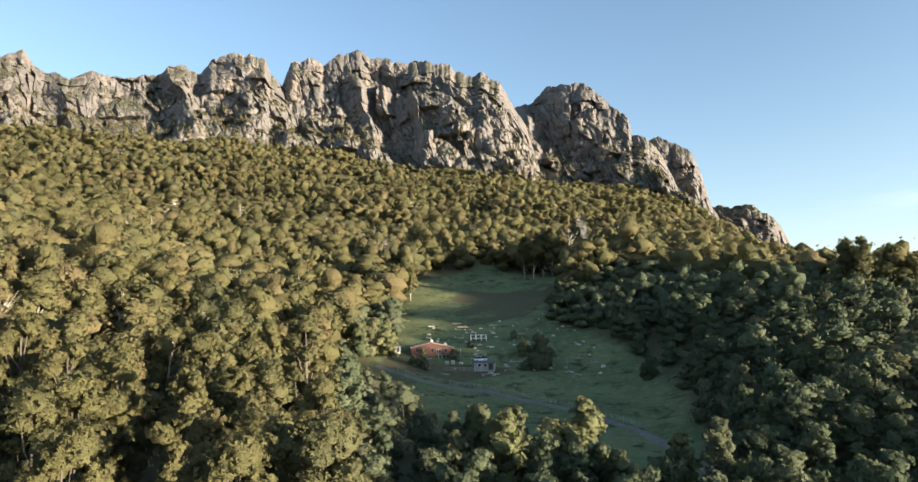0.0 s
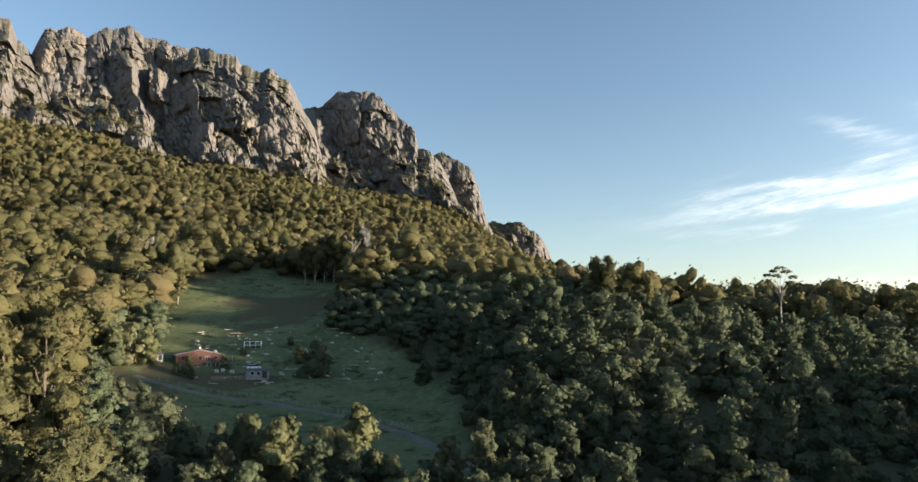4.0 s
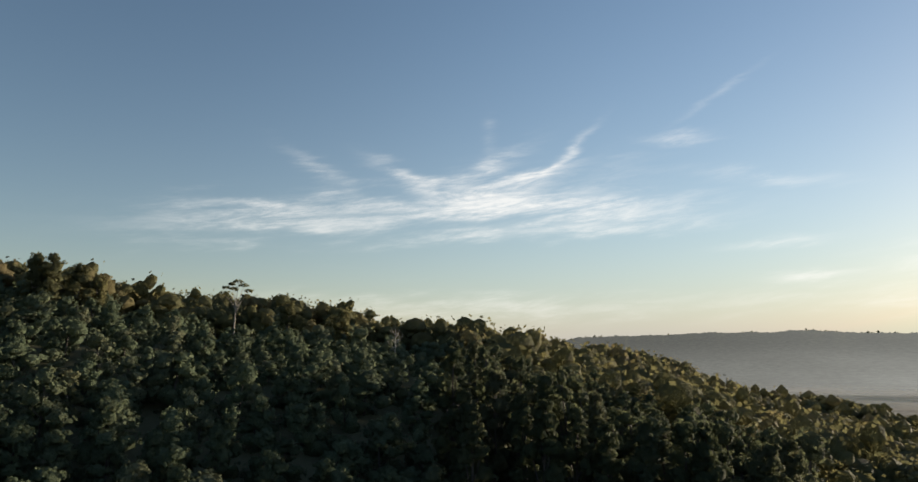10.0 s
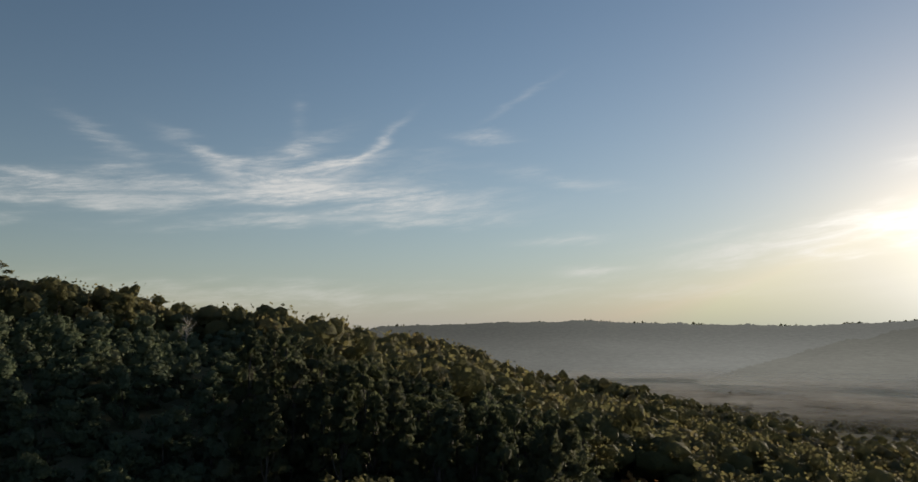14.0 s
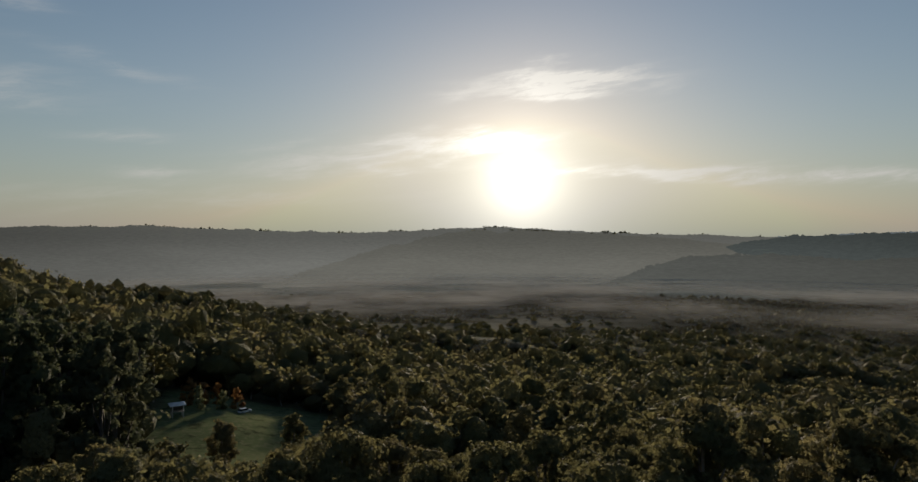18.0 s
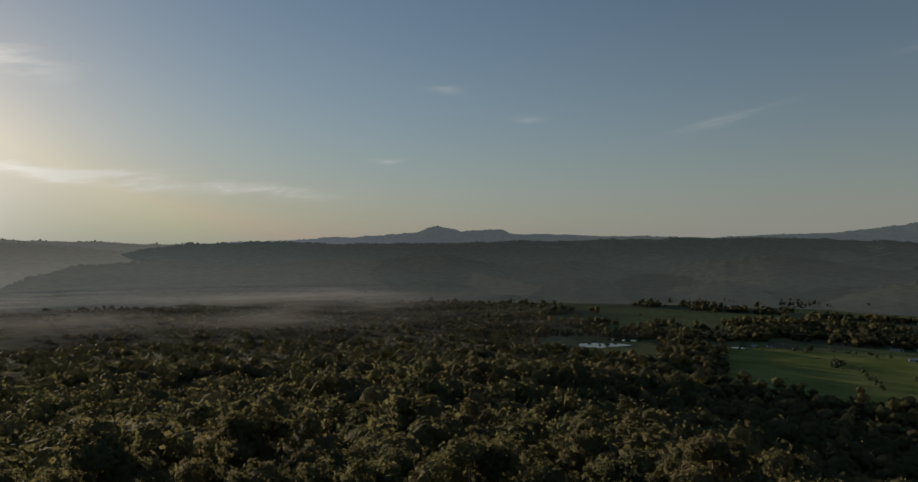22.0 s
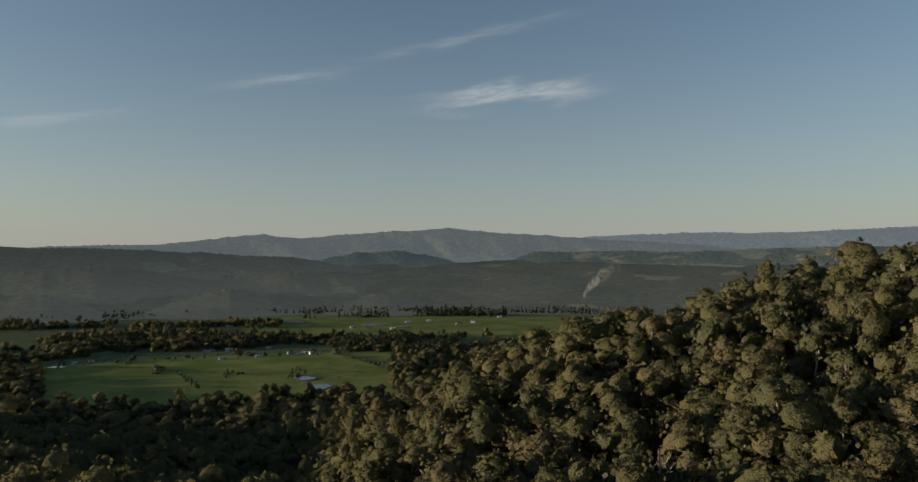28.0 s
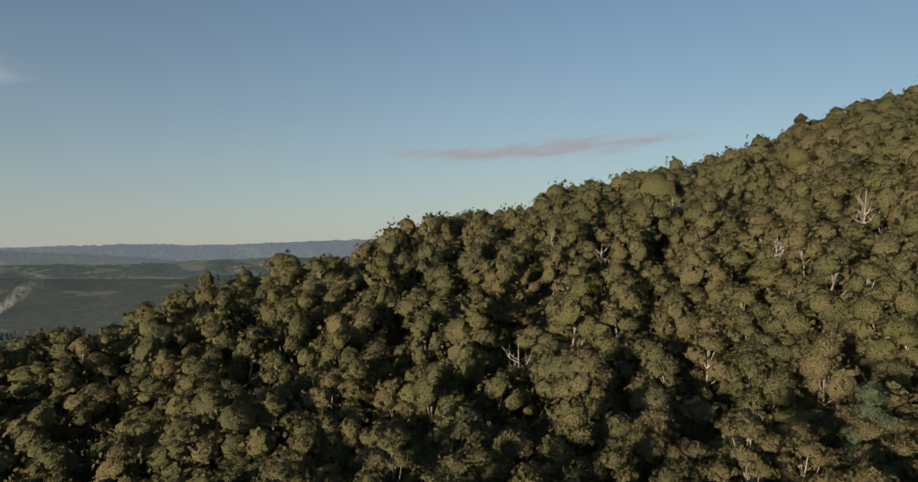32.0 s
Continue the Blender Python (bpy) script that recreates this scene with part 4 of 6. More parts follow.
def woods(name, label, kind, detail, x, y, size, z=None):
    """Many trees as one piece of stuff."""
    if not len(x):
        return
    z = ground_z(x, y) if z is None else z
    pick = RNG.integers(0, 5, len(x))
    vs, fs, ms, ts, ns, n = [], [], [], [], [], 0
    for k in range(5):
        sel = pick == k
        cnt = int(sel.sum())
        if not cnt:
            continue
        tv, tf, tm, tn = TEMPLATES[kind, detail][k]
        a = RNG.uniform(0, 2 * np.pi, cnt)
        sx = size[sel] * RNG.uniform(0.8, 1.4, cnt) * (1.0 if detail == 2 else 1.15)
        sz = size[sel] * RNG.uniform(0.65, 1.15, cnt)
        ca, sa = np.cos(a)[:, None] * sx[:, None], np.sin(a)[:, None] * sx[:, None]
        lx, ly = (RNG.normal(0, 0.11, (cnt, 1)) * np.maximum(tv[None, :, 2], 0) * sz[:, None] for _ in (0, 1))
        v = np.stack([tv[None, :, 0] * ca - tv[None, :, 1] * sa + x[sel][:, None] + lx, tv[None, :, 0] * sa + tv[None, :, 1] * ca + y[sel][:, None] + ly,
                      tv[None, :, 2] * sz[:, None] + z[sel][:, None]], -1)
        c1, s1 = np.cos(a)[:, None], np.sin(a)[:, None]
        ns.append(np.stack([tn[None, :, 0] * c1 - tn[None, :, 1] * s1, tn[None, :, 0] * s1 + tn[None, :, 1] * c1, tn[None, :, 2] + 0 * c1], -1).reshape(-1, 3))
        vs.append(v.reshape(-1, 3))
        fs.append((tf[None] + (np.arange(cnt) * len(tv))[:, None, None] + n).reshape(-1, 4))
        ms.append(np.tile(tm, cnt))
        ts.append(np.repeat(RNG.uniform(0, 1, cnt), len(tf)))
        n += cnt * len(tv)
    me = mesh_of(name, np.concatenate(vs), np.concatenate(fs), [BARK if kind == "gum" else DARK_BARK, LEAF[kind][1]], np.concatenate(ms), tint=np.concatenate(ts), outward=np.concatenate(ns))
    tagged(new(name, me), label, "trees", kind="stuff")


def scatter(r0, r1, a0, a1, spacing, seed):
    """Jittered places in a ring sector."""
    rng = np.random.default_rng(seed)
    side = np.arange(-r1, r1, spacing)
    gx, gy = np.meshgrid(side, side)
    x, y = (g.ravel() + rng.uniform(-0.42, 0.42, g.size) * spacing for g in (gx, gy))
    az, r = lie(x, y)
    keep = between(r, r0, r1) & between((az - a0) % 360, 0, a1 - a0)
    return x[keep], y[keep]


def seen_over(x, y, tall=24.0):
    """Share of each place's trees that stand clear of the land before them: 1 clear, 0 well behind a ridge."""
    az, r = lie(x, y)
    best = np.full(len(x), -9.0)
    for f in np.linspace(0.15, 0.93, 14):
        q = np.maximum(r * f, 60)
        h = (ground_z(np.sin(np.radians(az)) * q, np.cos(np.radians(az)) * q) + 14 - CAM_Z) / q
        best = np.maximum(best, np.where(q < r * 0.95, h, -9))
    return (ground_z(x, y) + tall - CAM_Z) / r - best


def is_gully(x, y):
    """The wattle-filled hollow and the shaded east slope."""
    az, r = lie(x, y)
    edge = np.interp(r, (60, 110, 200, 300, 330, 380), (-12, -9, -13, -9, 5, 30)) + (fbm(x / 30, y / 30, seed=31) - 0.5) * 10
    return between(az, edge, 72) & (r < np.interp(az, (-10, 15, 30, 60, 75), (300, 350, 290, 320, 200)))


def is_pines(x, y):
    # the backlit stand, drawn darker by its leaf colour
    az, r = lie(x, y)
    return between(az, 62, 90.2) & between(r, 130, 260)


def thin(x, y, keep_hidden=0.10, seed=1):
    rng = np.random.default_rng(seed)
    s = seen_over(x, y)
    keep = (s > -0.012) | (rng.uniform(size=len(x)) < keep_hidden)
    keep &= ~open_land(x, y)
    return x[keep], y[keep]


# crowns round meadow and clearing capped to the drone's view: greatest slope, by heading
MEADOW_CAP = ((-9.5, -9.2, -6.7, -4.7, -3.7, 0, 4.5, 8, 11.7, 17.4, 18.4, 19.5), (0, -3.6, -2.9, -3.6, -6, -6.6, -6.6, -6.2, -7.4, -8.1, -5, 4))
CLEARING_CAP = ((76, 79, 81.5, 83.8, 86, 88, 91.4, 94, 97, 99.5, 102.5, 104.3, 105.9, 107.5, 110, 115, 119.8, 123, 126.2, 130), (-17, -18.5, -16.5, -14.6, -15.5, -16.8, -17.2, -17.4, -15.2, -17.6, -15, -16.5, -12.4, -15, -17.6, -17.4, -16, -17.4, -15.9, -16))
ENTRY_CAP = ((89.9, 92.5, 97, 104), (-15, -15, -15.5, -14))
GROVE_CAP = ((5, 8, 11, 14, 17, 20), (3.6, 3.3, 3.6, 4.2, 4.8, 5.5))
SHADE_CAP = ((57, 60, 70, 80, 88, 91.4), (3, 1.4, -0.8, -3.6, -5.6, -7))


def view_headroom(x, y):
    """Greatest tree height at each place that fits the drone's view."""
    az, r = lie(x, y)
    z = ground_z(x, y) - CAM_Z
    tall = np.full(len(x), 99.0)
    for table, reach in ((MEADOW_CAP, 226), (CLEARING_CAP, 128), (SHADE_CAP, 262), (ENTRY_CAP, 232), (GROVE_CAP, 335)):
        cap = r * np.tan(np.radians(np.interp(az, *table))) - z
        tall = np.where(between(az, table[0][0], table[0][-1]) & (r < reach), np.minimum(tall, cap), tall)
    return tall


def put_tree(kind, proto, x, y, size, turn):
    z = float(ground_z(np.array([x]), np.array([y]))[0])
    ob = copy_thing(proto, pose(x, y, z, 0, 0, turn))
    wide = size * min(max(0.95 / size, 1.0), 1.55)
    ob.scale = (wide, wide, size)
    return ob


def part(name, me, parent, label=""):
    ob = new(name, me)
    ob.parent = parent
    if label:
        tagged(ob, label)
    return ob


def tree_proto(name, label, shape, mats, group, category="tree"):
    """A tree with trunk and crown, built once, then copied."""
    root = new(name)
    tagged(root, label, category, group)
    (tv, tf), crown = shape
    part("trunk", mesh_of("trunk", tv, tf, [mats[0]], soft=True), root)
    if crown is not None:
        part("crown", mesh_of("crown", crown[0], crown[1], [mats[1]], outward=crown[2]), root)
    return root


PROTO = {
    "gum": [tree_proto("eucalyptus_tree", "tall eucalypt with pale limbs and tufted olive-green crown", gum_shape(RNG, 23 * RNG.uniform(0.88, 1.12), 6.3 * RNG.uniform(0.85, 1.2), 16 + k, 9, 30, 0.31, (6, 9, 0.44), low=0.40 - 0.035 * k, flat=0.80),
                       (BARK, LEAF["gum"][0]), "eucalypts on the slopes") for k in range(8)],
    "full": [tree_proto("eucalyptus_tree", "broad full eucalypt, olive green and leafy nearly to its foot", crown_tree(RNG, 25 * RNG.uniform(0.9, 1.15), 5.8 * RNG.uniform(0.9, 1.15), 24, 8, 24, 0.34, (6, 9, 0.5), 0.05, 0.62, 1.0),
                        (DARK_BARK, LEAF["gum"][0]), "eucalypts on the slopes") for _ in range(4)],
    "wattle": [tree_proto("wattle_tree", "dark green bushy wattle tree in the hollow", wattle_shape(RNG, 13 * RNG.uniform(0.85, 1.15), 3.5 * RNG.uniform(0.85, 1.2), 12, 6, 24, 0.38, (5, 8, 0.5)),
                          (DARK_BARK, LEAF["wattle"][0]), "wattles in the hollow") for _ in range(5)],
    "pine": [tree_proto("blackwood_tree", "tall dense dark tree at the edge of the clearing", pine_shape(RNG, 26, 4.6, 18, 6, 22, 0.46, (5, 8, 0.52)),
                        (DARK_BARK, LEAF["pine"][0]), "dark trees by the clearing") for _ in range(3)],
}


def plant():
    # near trees, each a thing of its own
    x, y = scatter(66, 262, -180, 180, 9.6, 3)
    a = lie(x, y)[0] % 360
    x, y = x[~between(a, 204, 302)], y[~between(a, 204, 302)]
    wx, wy = scatter(66, 262, 204, 302, 8.6, 13)
    x, y = np.concatenate([x, wx]), np.concatenate([y, wy])
    x, y = thin(x, y, 0.05, 4)
    az, r = lie(x, y)
    rng = np.random.default_rng(8)
    gully, pines = is_gully(x, y), is_pines(x, y)
    size = rng.uniform(0.75, 1.12, len(x)) * np.where(between(az, -57, -4) & (r < 150), 1.15, 1.0) * np.where(between(az % 360, 85, 204) & (r < 230), 1.12, 1.0) * np.where(between(az % 360, 204, 302), 0.88, 1.0)
    size = np.where(pines, size * 1.12, size) * np.where(between(az, 25, 72) & (r > 195), 0.85, 1.0)
    size = np.minimum(size, view_headroom(x, y) / np.where(pines, 27.0, np.where(gully, 13.0, 24.0)))
    keep = size > 0.3
    x, y, az, r, gully, pines, size = (v[keep] for v in (x, y, az, r, gully, pines, size))
    turn = rng.uniform(0, 360, len(x))
    order = np.argsort(r)
    count = {"gum": 0, "full": 0, "wattle": 0, "pine": 0}
    limit = {"gum": 200, "full": 60, "wattle": 110, "pine": 25}
    rest = {"gum": [], "wattle": [], "pine": []}
    for i in order:
        kind = "pine" if pines[i] else "wattle" if gully[i] else "gum"
        if kind == "gum" and between(az[i], -62, -2) and r[i] < 175 and count["full"] < limit["full"]:
            kind = "full"
            if rng.uniform() < 0.3:
                continue
        if count[kind] < limit[kind] and (r[i] < 180 or kind == "pine"):
            protos = PROTO[kind]
            k = int(rng.integers(len(protos)))
            put_tree(kind, protos[k], x[i], y[i], size[i], turn[i])
            count[kind] += 1
        else:
            rest[kind].append(i)
    names = {"gum": ("eucalypt_woods", "olive eucalypt forest covering the slopes"), "wattle": ("wattle_woods", "dark green wattle thicket in the shaded hollow"),
             "pine": ("blackwood_stand", "dense dark stand of tall trees")}
    for kind, idx in rest.items():
        idx = np.array(idx, int)
        woods(*names[kind], kind, 2, x[idx], y[idx], size[idx])
    # farther woods
    x, y = scatter(262, 560, -180, 180, 10.4, 5)
    x, y = thin(x, y, 0.03, 6)
    g = is_gully(x, y)
    for kind, sel in (("gum", ~g), ("wattle", g)):
        s = rng.uniform(0.7, 1.1, int(sel.sum())) * np.interp(lie(x[sel], y[sel])[0], (24, 26, 57, 67, 92, 99), (1.0, 0.85, 0.85, 1.32, 1.35, 1.0))
        s = np.minimum(s, view_headroom(x[sel], y[sel]) / (13.5 if kind == "wattle" else 21.0))
        woods(*names[kind], kind, 1, x[sel][s > 0.3], y[sel][s > 0.3], s[s > 0.3])
    x, y = scatter(560, 1000, -180, 180, 10.6, 7)
    x, y = thin(x, y, 0.04, 8)
    woods("far_eucalypt_woods", "distant eucalypt forest on the mountain slope and valley", "gum", 0, x, y, (0.4 + 0.62 * rng.uniform(0, 1, len(x)) ** 1.6) * np.interp(lie(x, y)[0], (66, 76, 92, 99), (1.0, 1.4, 1.4, 1.0)))
    x, y = scatter(1000, 1950, -180, 180, 15, 9)
    x, y = thin(x, y, 0.02, 10)
    az, r = lie(x, y)
    keep = ~(between(az % 360, 172, 262) & (fbm(x / 120, y / 120, seed=44) < 0.47) & (r > 1100)) & ~((r > 1560) & between(az, -60, 30)) & ~((r > np.interp(az, (88, 100), (1480, 1780))) & between(az, 58, 172))
    woods("far_eucalypt_woods", "distant eucalypt forest on the mountain slope and valley", "gum", 3, x[keep], y[keep], 0.42 + 0.6 * rng.uniform(0, 1, int(keep.sum())) ** 1.5)
    p = np.concatenate(SHRUBS)
    woods("cliff_scrub", "low grey-green scrub growing on rock ledges", "gum", 3, p[:, 0], p[:, 1], rng.uniform(0.10, 0.34, len(p)), z=p[:, 2] - 0.8)
    for protos in PROTO.values():
        for ob in protos:
            for o in (*ob.children, ob):
                bpy.data.objects.remove(o)


plant()


# Things by the house and in the valley
def spot(az, r, lift=0.0, turn=0.0):
    """A pose on the ground: x to the right and y away, as seen from the drone."""
    a = radians(az)
    x, y = r * math.sin(a), r * math.cos(a)
    return pose(x, y, float(ground_z(np.array([x]), np.array([y]))[0]) + lift, 0, 0, -az + turn)


def thing(name, m, label, category, group=""):
    ob = new(name)
    ob.matrix_world = m
    return tagged(ob, label, category, group)


def piece(name, parent, size, at, mat, bevel=0.02, label="", turn=(0, 0, 0)):
    """A bevelled block as a part; at is the middle of its underside."""
    bm = bmesh.new()
    bmesh.ops.create_cube(bm, size=1.0, matrix=Matrix.Diagonal((*size, 1)))
    if bevel:
        bmesh.ops.bevel(bm, geom=bm.edges[:], offset=min(bevel, min(size) * 0.3), segments=1, affect="EDGES")
    bm.transform(Matrix.Translation((at[0], at[1], at[2] + size[2] / 2)) @ Euler([radians(a) for a in turn]).to_matrix().to_4x4())
    return from_bm(name, bm, mat, parent, label)


def from_bm(name, bm, mat, parent, label="", soft=False):
    me = bpy.data.meshes.new(name)
    bm.to_mesh(me)
    bm.free()
    me.materials.append(mat)
    if soft:
        me.polygons.foreach_set("use_smooth", np.full(len(me.polygons), True))
    return part(name, me, parent, label)


def prism(name, parent, outline, y0, y1, mat, label=""):
    """A flat outline in x and z, carried from y0 to y1."""
    bm = bmesh.new()
    front = [bm.verts.new((x, y0, z)) for x, z in outline]
    back = [bm.verts.new((x, y1, z)) for x, z in outline]
    bm.faces.new(front)
    bm.faces.new(back[::-1])
    for i in range(len(outline)):
        j = (i + 1) % len(outline)
        bm.faces.new((front[i], back[i], back[j], front[j]))
    bmesh.ops.recalc_face_normals(bm, faces=bm.faces)
    return from_bm(name, bm, mat, parent, label)


def round_piece(name, parent, radius, depth, m, mat, label="", sides=16):
    bm = bmesh.new()
    bmesh.ops.create_cone(bm, cap_ends=True, segments=sides, radius1=radius, radius2=radius, depth=depth, matrix=m)
    return from_bm(name, bm, mat, parent, label)


RED = plain_material("red_brick", (0.115, 0.050, 0.038), (0.165, 0.070, 0.052), 3.0, 0.85)
ROOFING = plain_material("roof_iron", (0.06, 0.062, 0.068), (0.11, 0.11, 0.12), 0.8, 0.85)
PALE_IRON = plain_material("pale_iron", (0.42, 0.43, 0.44), (0.60, 0.61, 0.62), 0.7, 0.45, metal=0.2)
WHITE = plain_material("white_paint", (0.66, 0.66, 0.63), (0.80, 0.79, 0.76), 1.2, 0.6)
GREY_WALL = plain_material("grey_boards", (0.20, 0.20, 0.20), (0.32, 0.32, 0.31), 1.5, 0.75)
TIMBER = plain_material("weathered_timber", (0.16, 0.14, 0.115), (0.30, 0.27, 0.23), 2.0, 0.85)
DARK_TIMBER = plain_material("dark_timber", (0.035, 0.03, 0.026), (0.07, 0.06, 0.05), 2.0, 0.85)
DIRT = plain_material("track_gravel", (0.11, 0.097, 0.076), (0.17, 0.15, 0.12), 0.6, 0.95)
STONE = plain_material("pale_stone", (0.34, 0.31, 0.26), (0.52, 0.48, 0.41), 1.2, 0.9, bump=0.05)
TYRE = plain_material("tyre_rubber", (0.02, 0.02, 0.02), (0.04, 0.04, 0.04), 8.0, 0.8)
CAR_PAINT = plain_material("white_car_paint", (0.74, 0.75, 0.76), (0.80, 0.80, 0.80), 2.0, 0.3)


def glass_material():
    m, t, b, out = material("dark_glass")
    c = mix_color(t, place_noise(t, 2.0, 2.0), (0.02, 0.024, 0.028), (0.035, 0.04, 0.046))
    link(t, c, b.inputs["Base Color"])
    b.inputs["Roughness"].default_value = 0.08
    return m


def water_material():
    m, t, b, out = material("pond_water")
    c = mix_color(t, place_noise(t, 0.05, 3.0), (0.025, 0.03, 0.03), (0.05, 0.055, 0.05))
    link(t, c, b.inputs["Base Color"])
    b.inputs["Roughness"].default_value = 0.05
    b.inputs["IOR"].default_value = 1.33
    bp = t.nodes.new("ShaderNodeBump")
    bp.inputs["Strength"].default_value, bp.inputs["Distance"].default_value = 0.05, 0.02
    link(t, place_noise(t, 1.5, 3.0), bp.inputs["Height"])
    link(t, bp.outputs[0], b.inputs["Normal"])
    return m


def vapour_material(name, scale, density, stretch, light):
    """Thin mist or smoke: part clear, part lit from both sides."""
    m, t, b, out = material(name)
    d = t.nodes.new("ShaderNodeBsdfDiffuse")
    d.inputs[0].default_value = (*light, 1)
    tr = t.nodes.new("ShaderNodeBsdfTranslucent")
    tr.inputs[0].default_value = (*light, 1)
    # droplets scatter alike from all sides: lit as if turned to the sun
    n = t.nodes.new("ShaderNodeCombineXYZ")
    for i, v in enumerate(way(SUN_AZ, SUN_EL)):
        n.inputs[i].default_value = v
    link(t, n.outputs[0], d.inputs["Normal"])
    link(t, n.outputs[0], tr.inputs["Normal"])
    lit = t.nodes.new("ShaderNodeMixShader")
    lit.inputs[0].default_value = 0.4
    link(t, d.outputs[0], lit.inputs[1])
    link(t, tr.outputs[0], lit.inputs[2])
    n = t.nodes.new("ShaderNodeAttribute")
    n.attribute_name = "thick"
    f = ramp(t, place_noise(t, scale, 4.0, 0.6, stretch), 0.25, 0.75)
    f = math_node(t, "MULTIPLY", math_node(t, "MULTIPLY", f, n.outputs["Fac"]), density, clamp=True)
    mx = t.nodes.new("ShaderNodeMixShader")
    link(t, f, mx.inputs[0])
    link(t, t.nodes.new("ShaderNodeBsdfTransparent").outputs[0], mx.inputs[1])
    link(t, lit.outputs[0], mx.inputs[2])
    link(t, mx.outputs[0], out.inputs[0])
    return m


GLASS, WATER = glass_material(), water_material()


def add_window(parent, x, z, w, h, y, frame_mat=None):
    win = piece("window", parent, (w + 0.16, 0.10, h + 0.16), (x, y, z - 0.08), frame_mat or WHITE, 0.01)
    piece("pane", win, (w, 0.06, h), (x, y - 0.04, z), GLASS, 0)
    return win


def make_house():
    h = thing("house", spot(-2.4, 244, 0.7, 8), "single-storey red brick house with low grey gable roof, on the meadow", "house")
    w, d, e, top = 7.4, 9.0, 2.8, 4.3
    prism("front_wall", h, [(-w, -1.2), (w * 0.35, -1.2), (w * 0.35, 0), (w, 0), (w, e), (0, top), (-w, e)], -0.12, 0.12, RED, "red brick gable wall")
    prism("back_wall", h, [(-w, -0.6), (w, -0.6), (w, e), (0, top), (-w, e)], d - 0.12, d + 0.12, RED)
    for s in (-1, 1):
        piece("side_wall", h, (0.24, d - 0.26, e + 0.6), (s * (w - 0.12), d / 2, -0.6), RED)
        prism("roof_slope", h, [(0, top + 0.14), (s * (w + 0.5), e - 0.08), (s * (w + 0.5), e + 0.04), (0, top + 0.28)], -0.55, d + 0.5, ROOFING)
        prism("barge_board", h, [(0, top - 0.10), (s * (w + 0.5), e - 0.32), (s * (w + 0.5), e - 0.09), (0, top + 0.13)], -0.60, -0.56, TIMBER)
    piece("ridge_cap", h, (0.35, d + 1.0, 0.08), (0, d / 2, top + 0.27), ROOFING)
    piece("chimney", h, (0.55, 0.55, 0.9), (0.6, 4.0, top + 0.1), WHITE, label="white roof flue")
    for x, ww in ((-5.2, 0.9), (-2.9, 1.2), (0.3, 1.0), (5.2, 1.0)):
        add_window(h, x, 1.0, ww, 1.15, -0.17, TIMBER)
    door = piece("door", h, (1.7, 0.08, 2.1), (2.6, -0.15, 0.02), TIMBER, label="timber double door")
    piece("door_pane", door, (0.5, 0.05, 1.4), (2.2, -0.2, 0.5), GLASS, 0)
    piece("door_pane", door, (0.5, 0.05, 1.4), (3.0, -0.2, 0.5), GLASS, 0)
    piece("deck", h, (5.2, 1.6, 0.14), (4.6, -0.98, -0.15), TIMBER)
    for x in (2.3, 3.6, 5.0, 6.4, 7.0):
        piece("deck_post", h, (0.16, 0.16, 1.5), (x, -1.6, -1.64), WHITE)
    piece("carport_roof", h, (3.2, 5.0, 0.1), (w + 2.2, 3.5, 2.5), ROOFING)
    for x in (w + 0.8, w + 3.5):
        piece("carport_post", h, (0.1, 0.1, 3.6), (x, 1.2, -1.1), WHITE)


def make_car(m, label):
    c = thing("car", m, label, "car")
    prism("body", c, [(-2.2, 0.35), (2.2, 0.35), (2.25, 0.85), (1.3, 0.98), (-2.2, 1.02), (-2.3, 0.6)], -0.85, 0.85, CAR_PAINT)
    prism("cabin", c, [(-2.1, 1.0), (1.25, 1.0), (0.5, 1.62), (-1.8, 1.66)], -0.75, 0.75, GLASS, "dark window band")
    prism("roof", c, [(-1.85, 1.64), (0.55, 1.60), (0.4, 1.70), (-1.75, 1.73)], -0.74, 0.74, CAR_PAINT)
    for x in (-1.4, 1.4):
        for y in (-0.8, 0.8):
            wheel = round_piece("wheel", c, 0.36, 0.24, Matrix.Translation((x, y, 0.36)) @ Matrix.Rotation(radians(90), 4, "X"), TYRE)
            round_piece("rim", wheel, 0.2, 0.26, Matrix.Translation((x, y, 0.36)) @ Matrix.Rotation(radians(90), 4, "X"), PALE_IRON)
    for y in (-0.6, 0.6):
        piece("headlight", c, (0.06, 0.35, 0.16), (2.26, y, 0.68), WHITE)


